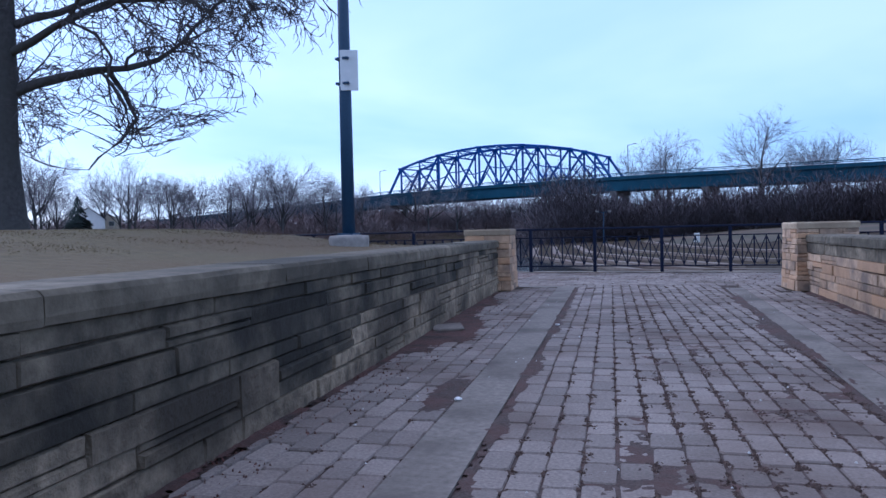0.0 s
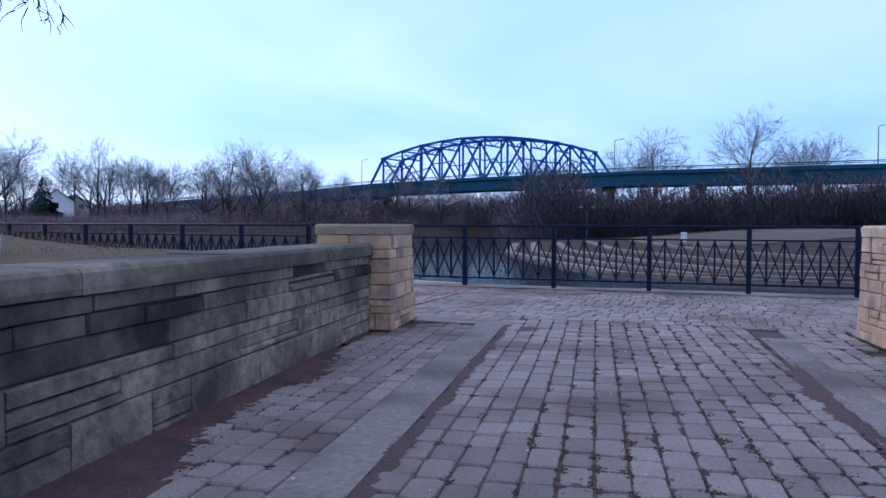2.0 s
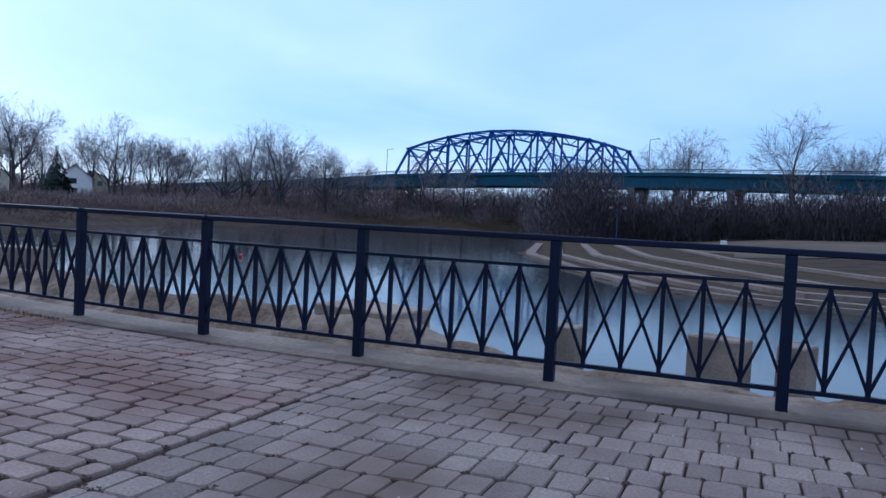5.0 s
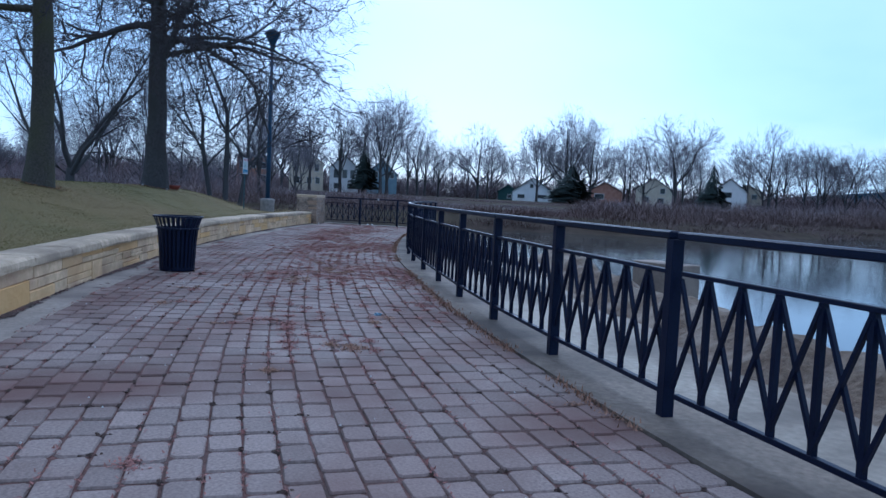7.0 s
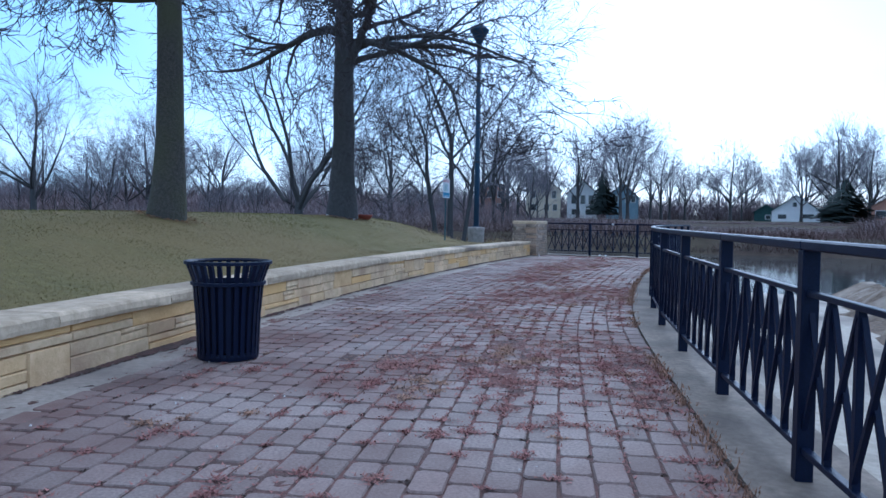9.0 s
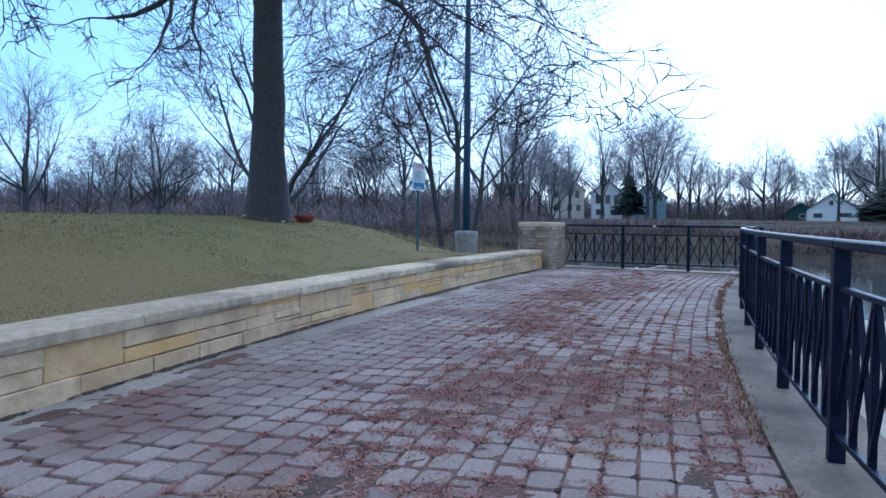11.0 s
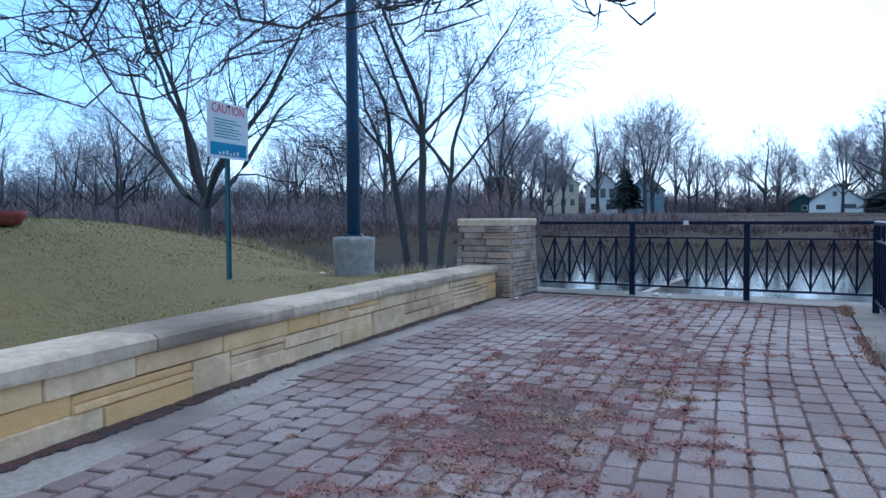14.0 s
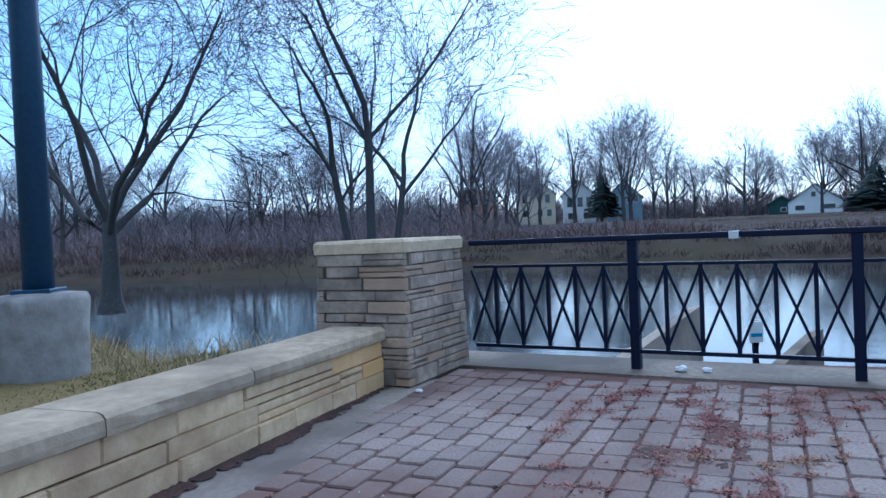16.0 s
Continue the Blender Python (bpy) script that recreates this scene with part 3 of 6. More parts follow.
def wall(name, label, line, length, out_of, top, levels, thick, stone_mat, cap_mat, cap_len, cap_over, stone_len, batter=0.0, cap_h=0.1, proud=0.012, mortar=MORTAR, upper=None):
    w = thing(name, label, "stone wall", kind="structure")
    # core behind the facing, seen only in the joints
    n = max(2, int(length / 0.5))
    verts, faces = [], []
    for i in range(n + 1):
        s = length * i / n
        p, o = line(s), Vector(out_of(s))
        for off, z in ((-0.03, -0.2), (-0.03 - batter * top, top), (-thick + 0.03, top), (-thick + 0.03, -0.2)):
            q_ = p + o * off
            verts.append((q_.x, q_.y, z))
    for i in range(n):
        a, b = 4 * i, 4 * i + 4
        for j in range(3):
            faces.append((a + j, a + j + 1, b + j + 1, b + j))
    faces += [(3, 2, 1, 0), (4 * n, 4 * n + 1, 4 * n + 2, 4 * n + 3)]
    mesh_ob("core", verts, faces, mortar, w, "mortar in the joints")
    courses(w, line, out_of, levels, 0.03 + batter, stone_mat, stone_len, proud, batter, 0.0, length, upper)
    s = 0.0
    while s < length - 0.02:
        d = rng.uniform(*cap_len)
        e = s + d if s + d < length - cap_len[0] * 0.5 else length
        cap_stone(w, line(s), line(e), Vector(out_of(s)), Vector(out_of(e)), top, top + cap_h, thick, cap_over, cap_mat)
        s = e
    return w


def cap_stone(parent, a, b, oa, ob_, z0, z1, thick, over, mat):
    way = (b - a).normalized() * 0.004
    j = lambda v: rng.uniform(-v, v)
    prof = [(over, z0), (over + 0.004, z0 + 0.03), (over, z1 - 0.025), (over - 0.022, z1 - 0.004), (over - 0.05, z1),
            (-thick - over + 0.04, z1 + 0.002), (-thick - over, z1 - 0.03), (-thick - over, z0)]
    verts, faces = [], []
    n = 4
    for i in range(n + 1):
        t = i / n
        p = (a + way).lerp(b - way, t)
        o = oa.lerp(ob_, t).normalized()
        for off, z in prof:
            v = p + o * (off + j(0.005))
            verts.append((v.x, v.y, z + j(0.003)))
    m = len(prof)
    for i in range(n):
        for k_ in range(m):
            faces.append((i * m + k_, i * m + (k_ + 1) % m, (i + 1) * m + (k_ + 1) % m, (i + 1) * m + k_))
    faces += [tuple(range(m))[::-1], tuple(range(n * m, n * m + m))]
    return mesh_ob("cap_stone", verts, faces, mat, parent)


# low wall along the lawn
low_line, low_len = table([-32.04 + 0.25 * k_ for k_ in range(117)], wall_y)


def low_out(s):
    a, b = low_line(s - 0.3), low_line(s + 0.3)
    d = (b - a).normalized()
    return (-d.y, d.x, 0)


wall("wall_low", "low curved wall of yellow limestone with pale cap slabs", low_line, low_len, low_out, 0.36, [-0.02, 0.12, 0.23, 0.36], 0.42, LIME, LIME_CAP, (0.9, 1.7), 0.03, (0.3, 1.05), mortar=MORTAR_PALE)

# entrance walls
ll_, lr_ = (Vector((left_wall_x(-5.0), -5.0, 0)), Vector((left_wall_x(12.35), 12.35, 0)))
left_way = (lr_ - ll_).normalized()
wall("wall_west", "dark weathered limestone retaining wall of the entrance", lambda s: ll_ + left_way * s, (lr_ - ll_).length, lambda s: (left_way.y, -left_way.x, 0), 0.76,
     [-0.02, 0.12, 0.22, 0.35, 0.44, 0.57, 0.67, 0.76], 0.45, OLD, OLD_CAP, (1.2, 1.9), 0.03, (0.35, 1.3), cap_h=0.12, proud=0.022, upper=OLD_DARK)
rl_, rr_ = (Vector((right_wall_x(-5.0), -5.0, 0)), Vector((right_wall_x(12.45), 12.45, 0)))
right_way = (rr_ - rl_).normalized()
wall("wall_east", "weathered tan limestone wall of the entrance", lambda s: rl_ + right_way * s, (rr_ - rl_).length, lambda s: (-right_way.y, right_way.x, 0), 0.76,
     [-0.02, 0.12, 0.25, 0.34, 0.48, 0.6, 0.76], 0.45, PIER, OLD_CAP, (1.2, 1.9), 0.03, (0.4, 1.1), cap_h=0.12, proud=0.02, upper=OLD)


def pier(label, corner, way, size, height, levels=(0.0, 0.17, 0.31, 0.46, 0.58, 0.72, 0.82), rock=None):
    """A square pier of coursed stones: corner is the near corner, way runs along its front, size (along, across)."""
    p = thing("stone_pier", label, "pier", "stone piers of the promenade")
    way = Vector((*way, 0)).normalized()
    back = Vector((way.y, -way.x, 0))
    c0 = Vector((*corner, 0))
    c = [c0, c0 + way * size[0], c0 + way * size[0] + back * size[1], c0 + back * size[1]]
    bat = 0.035
    bm = bmesh.new()
    low_ = [bm.verts.new(v + ((sum(c, Vector()) / 4) - v) * 0.06 + Vector((0, 0, -0.1))) for v in c]
    top_ = [bm.verts.new(v + ((sum(c, Vector()) / 4) - v) * (0.06 + 0.1 * bat * height * 10 / size[0]) + Vector((0, 0, height - 0.1))) for v in c]
    bm.faces.new(top_)
    for k_ in range(4):
        bm.faces.new((low_[k_], low_[(k_ + 1) % 4], top_[(k_ + 1) % 4], top_[k_]))
    part("core", bm, MORTAR, p, "dark mortar in the joints")
    levels = [*levels, height - 0.1]
    for k_ in range(4):
        a, b = c[k_], c[(k_ + 1) % 4]
        d = (b - a).normalized()
        out = Vector((d.y, -d.x, 0))
        if (a + out - sum(c, Vector()) / 4).length < (a - out - sum(c, Vector()) / 4).length:
            out = -out
        length = (b - a).length
        for n, (z0, z1) in enumerate(zip(levels, levels[1:])):
            inset = bat * (z0 + z1) / 2
            a2, b2 = inset + (0.0 if (n + k_) % 2 else 0.09), length - inset - (0.0 if (n + k_) % 2 == 0 else 0.0)
            s = a2
            while s < b2 - 0.02:
                step = rng.uniform(0.18, 0.5)
                e = s + step if s + step < b2 - 0.12 else b2
                if rng.random() < 0.3:
                    zm = z0 + (z1 - z0) * rng.uniform(0.4, 0.6)
                    stone(p, a + d * s, a + d * e, out, z0, zm, 0.09, rock or PIER, batter=bat)
                    stone(p, a + d * s, a + d * e, out, zm, z1, 0.09, rock or PIER, batter=bat)
                else:
                    stone(p, a + d * s, a + d * e, out, z0, z1, 0.09, rock or PIER, batter=bat)
                s = e
    # cap slab
    mid = sum(c, Vector()) / 4
    bm = bmesh.new()
    k_in = 1 - 2 * bat * height / size[0] + 0.03
    ring = lambda f, z: [bm.verts.new(mid + (v - mid) * f + Vector((0, 0, z))) for v in c]
    rings = [ring(k_in, height - 0.1), ring(k_in + 0.01, height - 0.02), ring(k_in - 0.03, height + 0.005)]
    bm.faces.new(rings[0][::-1])
    bm.faces.new(rings[2])
    for r0, r1 in zip(rings, rings[1:]):
        for k_ in range(4):
            bm.faces.new((r0[k_], r0[(k_ + 1) % 4], r1[(k_ + 1) % 4], r1[k_]))
    part("cap_slab", bm, LIME_CAP, p, "flat pale stone cap slab")
    return p


pier("square pier of tan coursed limestone ending the weathered wall", (-1.96, 12.13), (-0.14, 1.0), (1.02, -0.84), 1.07)
pier("square pier of tan coursed limestone ending the entrance wall", (2.53, 12.35), (-0.16, 1.0), (0.95, 0.95), 1.07)
pier("square pier of tan coursed limestone ending the low wall", (-31.95, 21.36), (-0.86, 0.50), (1.08, -0.87), 1.12, (0.0, 0.13, 0.20, 0.29, 0.37, 0.48, 0.55, 0.65, 0.73, 0.83, 0.92), PIER_GREY)


# ---------------------------------------------------------------- iron railing
def railing_panel(length, label):
    """One bay with its post at the start: top, middle and bottom rails, five pickets, a cross between each two."""
    r = thing("railing_panel", label, "railing", "railing along the river")
    box_part("post", (-0.037, -0.037, 0.0), (0.037, 0.037, 1.03), IRON, r, 0.004)
    bm = bmesh.new()
    box(bm, (-0.0, -0.04, 1.03), (length, 0.04, 1.075), 0.008)
    part("top_rail", bm, IRON, r)
    box_part("middle_rail", (0.03, -0.019, 0.83), (length - 0.03, 0.019, 0.855), IRON, r, 0.003)
    box_part("bottom_rail", (0.03, -0.019, 0.135), (length - 0.03, 0.019, 0.165), IRON, r, 0.003)
    step = length / 6
    for k_ in range(1, 6):
        box_part("picket", (step * k_ - 0.015, -0.015, 0.165), (step * k_ + 0.015, 0.015, 0.83), IRON, r)
    for k_ in range(6):
        for a, b, y in ((0.19, 0.81, -0.007), (0.81, 0.19, 0.007)):
            bm = bmesh.new()
            bar(bm, (step * k_ + 0.004, y, a), (step * (k_ + 1) - 0.004, y, b), 0.02, 0.022, (0, 1, 0))
            part("brace", bm, IRON, r)
    return r


def along(a, b):
    d = b - a
    return Matrix.Translation(a) @ Matrix.Rotation(math.atan2(d.y, d.x), 4, "Z")


east = [1.66 + 1.5 * k_ for k_ in range(7, -1, -1)] + [0.17, -1.38, -2.95, -4.54]
posts = [Vector((x, rail_y(x), 0)) for x in east] + [rail_at(1.665 * k_) for k_ in range(17)]
while posts[-1].x > -30.3:
    posts.append(rail_at(1.665 * (len(posts) - len(east))))
posts[-1] = END_B.copy()
panels = {}
for a, b in zip(posts, posts[1:]):
    size = 1.5 if a.x > 1.5 else 1.57 if a.x > -6.0 else 1.665
    if (b - a).length < size - 0.1:
        size = round((b - a).length, 3)
    if size not in panels:
        panels[size] = railing_panel(size, "black iron railing panel with crossed bars and square post")
        panels[size].matrix_world = along(a, b)
    else:
        copy_thing(panels[size], along(a, b))
end_posts = [END_B + (END_A - END_B).normalized() * 1.56 * k_ for k_ in range(4)]
end_posts[-1] = END_A
for a, b in zip(end_posts, end_posts[1:]):
    size = 1.57 if (b - a).length > 1.5 else round((b - a).length, 3)
    if size not in panels:
        panels[size] = railing_panel(size, "black iron railing panel with crossed bars and square post")
        panels[size].matrix_world = along(a, b)
    else:
        copy_thing(panels[size], along(a, b))


# ---------------------------------------------------------------- bare trees
def grow(r, out, p, way, length, radius, level, spec, sag=0.0):
    """One branch and, from it, its twigs. out: lists of (path, radii, level)."""
    n = 7 if level <= 1 else 5 if level == 2 else spec.get("segs", 4)
    path, radii = [p.copy()], [radius]
    end = radius * (0.5 if level == 0 else 0.28)
    d = way.normalized()
    wander = spec["wander"] * (0.35 if level == 0 else 0.6 if level == 1 else 1.0)
    for k_ in range(1, n + 1):
        d = (d + Vector((r.gauss(0, 1), r.gauss(0, 1), r.gauss(0, 0.7))) * wander + Vector((0, 0, spec["lift"][min(level, len(spec["lift"]) - 1)] - sag))).normalized()
        if level >= 1 and p.z < spec.get("floor", -9) and d.z < 0.1:
            d = (d + Vector((0, 0, 0.55))).normalized()
        p = p + d * (length / n)
        path.append(p.copy())
        radii.append(radius + (end - radius) * k_ / n)
    out.append((path, radii, level))
    if level >= spec["levels"]:
        return
    count = spec["counts"][level]
    for c in range(count):
        t = 1.0 if c == 0 else r.uniform(spec["from"][level], 0.98)
        f = t * n
        k_ = min(int(f), n - 1)
        q_ = path[k_].lerp(path[k_ + 1], f - k_)
        base = (path[k_ + 1] - path[k_]).normalized()
        side = base.orthogonal().normalized()
        side.rotate(Matrix.Rotation(r.uniform(0, 6.283), 3, base))
        a = r.uniform(*spec["angle"]) * (0.5 if c == 0 else 1)
        w = base * math.cos(a) + side * math.sin(a)
        rad = max(spec["thin"], (radii[k_] + (radii[k_ + 1] - radii[k_]) * (f - k_)) * r.uniform(0.45, 0.75))
        grow(r, out, q_, w, length * r.uniform(*spec["shrink"]) * (1 if t > 0.5 else 1.15), rad, level + 1, spec)


def tree_meshes(seed, spec, limbs=(), trunk_levels=1, sides=(12, 7, 4, 3, 3, 3), height=None):
    """Trunk and crown lists for one tree at the origin."""
    r = random.Random(seed)
    out = []
    p = Vector((0, 0, -0.3))
    n = 8
    path, radii = [p.copy()], [spec["radius"] * 1.45]
    lean = Vector(spec.get("lean", (0, 0, 1))).normalized()
    for k_ in range(1, n + 1):
        p = p + (lean + Vector((r.gauss(0, 0.03), r.gauss(0, 0.03), 0))) * (spec["trunk"] / n)
        path.append(p.copy())
        radii.append(spec["radius"] * (1.12 if k_ == 1 else 1.0 - 0.35 * k_ / n))
    out.append((path, radii, 0))
    top = path[-1]
    todo = list(limbs)
    if not todo:
        for c in range(spec["mains"]):
            a = 6.283 * c / spec["mains"] + r.uniform(-0.4, 0.4)
            e = r.uniform(*spec["rise"]) if c else 1.45
            todo.append((r.uniform(spec["low"], 1.0) if c else 1.0, (math.cos(a) * math.cos(e), math.sin(a) * math.cos(e), math.sin(e)), spec["reach"] * r.uniform(0.8, 1.15), r.uniform(0.34, 0.52) if c else 0.6))
    for t, w, length, thick, *sag in todo:
        f = t * n
        k_ = min(int(f), n - 1)
        grow(r, out, path[k_].lerp(path[k_ + 1], f - k_), Vector(w), length, spec["radius"] * thick * spec.get("slim", 1.0), 1, spec, *sag)
    if height:
        tips = sorted(path[-1].z for path, _, _ in out)
        k_ = height / tips[int(len(tips) * 0.985)]
        out = [([p * k_ for p in path], [a * k_ if level < 2 else a for a in radii], level) for path, radii, level in out]
    if spec.get("round"):
        # the crown's outline is a full, uneven dome: twigs that reach past it are left out
        wide, low_ = spec["round"]
        mid, tall = height * (1 + low_) / 2, height * (1 - low_) / 2
        keep = []
        for path, radii, level in out:
            q_ = path[-1]
            e = (q_.x / wide) ** 2 + (q_.y / wide) ** 2 + ((q_.z - mid) / tall) ** 2
            if level < 2 or e < 1 + 0.35 * noise.noise(q_ * 0.45):
                keep.append((path, radii, level))
        out = keep
    trunk, crown = ([], []), ([], [])
    for path, radii, level in out:
        where = trunk if level <= trunk_levels else crown
        if level == spec["levels"] and spec.get("blades"):
            # the last twigs of a far tree: one thin blade each
            k_ = len(crown[0])
            side_ = (path[-1] - path[0]).orthogonal().normalized() * spec["blades"]
            side_.rotate(Matrix.Rotation(r.uniform(0, 6.28), 3, (path[-1] - path[0]).normalized()))
            crown[0].extend([path[0] - side_, path[0] + side_, path[-1]])
            crown[1].append((k_, k_ + 1, k_ + 2))
            continue
        ring_tube(*where, path, radii, sides[min(level, len(sides) - 1)])
    return trunk, crown


def place_tree(label, trunk, crown, m, bark, twig, group="", category="tree", name="tree"):
    t = thing(name, label, category, group, m)
    mesh_ob("trunk", *trunk, bark, t, smooth=True)
    mesh_ob("crown", *crown, twig, t, "bare twigs")
    return t


OAK = dict(radius=0.34, trunk=4.2, levels=5, slim=0.74, counts=[0, 9, 6, 5, 4, 0], angle=(0.4, 0.95), shrink=(0.38, 0.60), wander=0.33,
           lift=[0.0, -0.02, -0.04, -0.08, -0.07, -0.02], thin=0.0118, floor=2.2, **{"from": [0, 0.25, 0.2, 0.2, 0.15]}, mains=7, rise=(0.1, 1.1), low=0.7, reach=4.0)

# oak beside the entrance, seen only in part
trunk, crown = tree_meshes(5, {**OAK, "trunk": 6.0, "radius": 0.29, "lean": (0.02, 0.0, 1)},
                           limbs=[(0.53, (0.62, 0.72, 0.60), 4.3, 0.55), (0.6, (-0.6, -0.5, 0.6), 4, 0.5), (0.66, (0.75, 0.45, 0.35), 4.8, 0.42), (0.8, (0.3, -0.8, 0.5), 3.5, 0.45),
                                  (1.0, (0.4, 0.3, 1), 4, 0.6), (1.0, (-0.4, 0.5, 0.9), 4, 0.5), (0.75, (0.55, 0.8, 0.35), 4.0, 0.42), (0.5, (-0.5, 0.8, 0.1), 3.2, 0.35), (0.9, (0.7, 0.6, 0.6), 4, 0.5)])
place_tree("large bare oak on the lawn by the entrance wall", trunk, crown, Matrix.Translation((-12.0, 10.8, lawn_z(-12.0, 10.8))), BARK, TWIG, "oaks on the lawn")
# the two oaks of the mound
trunk, crown = tree_meshes(8, {**OAK, "radius": 0.25, "trunk": 6.4}, limbs=[(0.62, (-0.35, -0.9, 0.25), 4.6, 0.45), (0.78, (-0.5, -0.8, 0.2), 4.6, 0.4), (0.7, (0.6, -0.6, 0.4), 3.6, 0.45), (0.72, (-0.3, 0.85, 0.35), 4.2, 0.55), (0.9, (0.5, -0.7, 0.7), 3.5, 0.5),
                                  (1.0, (0.1, 0.1, 1), 4, 0.6), (1.0, (-0.5, 0.3, 0.9), 4, 0.5), (0.75, (0.1, -0.95, 0.4), 4, 0.45), (0.85, (-0.9, 0.1, 0.4), 3.5, 0.4), (0.85, (0.3, 0.9, 0.4), 3.6, 0.45)])
place_tree("large bare oak with a mossy trunk on the mound", trunk, crown, Matrix.Translation((-20.9, 12.95, lawn_z(-20.9, 12.95))), BARK_MOSS, TWIG, "oaks on the lawn")
trunk, crown = tree_meshes(21, {**OAK, "radius": 0.34, "trunk": 6.6, "floor": 1.8, "counts": [0, 6, 5, 4, 3, 0]},
                           limbs=[(0.66, (0.05, 0.97, 0.10), 4.2, 0.36, -0.10), (0.76, (-0.05, 0.98, 0.16), 5.0, 0.36, 0.12), (0.70, (0.10, 0.97, 0.22), 5.2, 0.34, 0.11), (0.62, (0.0, 0.72, 0.78), 4.6, 0.52), (0.80, (-0.1, -0.95, 0.35), 4.2, 0.5), (0.9, (0.8, 0.3, 0.5), 3.8, 0.45),
                                  (1.0, (0.1, 0.2, 1), 4, 0.6), (1.0, (-0.5, -0.3, 0.9), 4, 0.5), (0.74, (-0.3, 0.9, 0.30), 4.6, 0.42), (0.85, (0.35, 0.9, 0.35), 4.6, 0.45), (0.9, (0.2, -0.8, 0.6), 4.0, 0.5)])
place_tree("large bare oak with spreading low limbs on the mound", trunk, crown, Matrix.Translation((-28.3, 15.35, lawn_z(-28.3, 15.35))), BARK, TWIG, "oaks on the lawn")

# vase-shaped tree on the shore, and the clump of thin stems beyond the end pier
VASE = dict(radius=0.30, trunk=3.0, levels=5, counts=[0, 7, 6, 5, 3, 0], angle=(0.3, 0.75), shrink=(0.42, 0.66), wander=0.19,
            lift=[0, 0.02, 0.02, 0.01, 0.0], thin=0.012, **{"from": [0, 0.3, 0.25, 0.2, 0.2]}, mains=6, rise=(0.7, 1.2), low=0.72, reach=5.6)
fan = [(1.0 if k_ % 2 else 0.85, (math.cos(1.047 * k_ + 0.5), math.sin(1.047 * k_ + 0.5), (0.8, 1.5, 1.0, 1.9, 0.75, 1.35)[k_]), (6.0, 6.4, 5.8, 6.6, 6.0, 6.2)[k_], 0.42) for k_ in range(6)]
trunk, crown = tree_meshes(31, {**VASE, "radius": 0.27, "trunk": 2.4, "wander": 0.23, "lift": [0, 0.01, 0.0, -0.02, -0.03], "angle": (0.35, 0.85)}, limbs=fan, height=17.5)
place_tree("bare vase-shaped tree on the river bank", trunk, crown, Matrix.Translation((-54.7, 10.6, -0.9)), BARK, TWIG)
STEMS = {**VASE, "radius": 0.14, "trunk": 4.8, "mains": 4, "reach": 4.4, "rise": (0.85, 1.3), "wander": 0.27, "low": 0.7, "counts": [0, 6, 5, 4, 3, 0]}
for n, (dx, dy, seed) in enumerate(((-0.7, -0.3, 41), (0.2, 0.35, 42), (0.5, 0.95, 43))):
    trunk, crown = tree_meshes(seed, {**STEMS, "lean": (0.0, 0.13 * (n - 1), 1)}, height=(16.5, 19.0, 16.0)[n])
    place_tree("slender bare tree rising from the river bank", trunk, crown, Matrix.Translation((-57.5 + dx, 19.9 + dy, -2.0)), BARK, TWIG, "slender trees beyond the end pier")


# ---------------------------------------------------------------- far trees and brush
def far_kind(seed, wide, radius):
    spec = dict(radius=radius, trunk=3.6, levels=4, counts=[0, 9, 7, 8, 0], round=(5.6 * wide, 0.24), angle=(0.3, 0.9), shrink=(0.42, 0.66), wander=0.17, segs=2, blades=0.013,
                lift=[0, 0.03, 0.0, -0.03], thin=0.013, **{"from": [0, 0.3, 0.2, 0.1]}, mains=7, rise=(0.75, 1.4) if wide < 0.9 else (0.4, 1.35), low=0.45, reach=4.4 * wide)
    return tree_meshes(seed, spec, sides=(6, 4, 3, 3, 3), height=14.0)


KINDS = [far_kind(61, 1.1, 0.2), far_kind(62, 0.95, 0.18), far_kind(63, 1.0, 0.19), far_kind(64, 0.8, 0.15), far_kind(65, 1.25, 0.22)]
far_data = []
for trunk, crown in KINDS:
    pair = []
    for name, (v, f), mat in (("trunk", trunk, BARK), ("crown", crown, HAZED_TWIG)):
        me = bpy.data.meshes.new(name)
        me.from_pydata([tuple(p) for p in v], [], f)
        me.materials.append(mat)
        pair.append(me)
    far_data.append(pair)


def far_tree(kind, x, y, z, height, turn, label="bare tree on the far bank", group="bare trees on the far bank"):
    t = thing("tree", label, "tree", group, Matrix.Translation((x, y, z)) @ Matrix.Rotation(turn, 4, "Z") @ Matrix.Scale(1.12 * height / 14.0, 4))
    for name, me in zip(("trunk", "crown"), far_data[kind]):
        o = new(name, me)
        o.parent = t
    return t


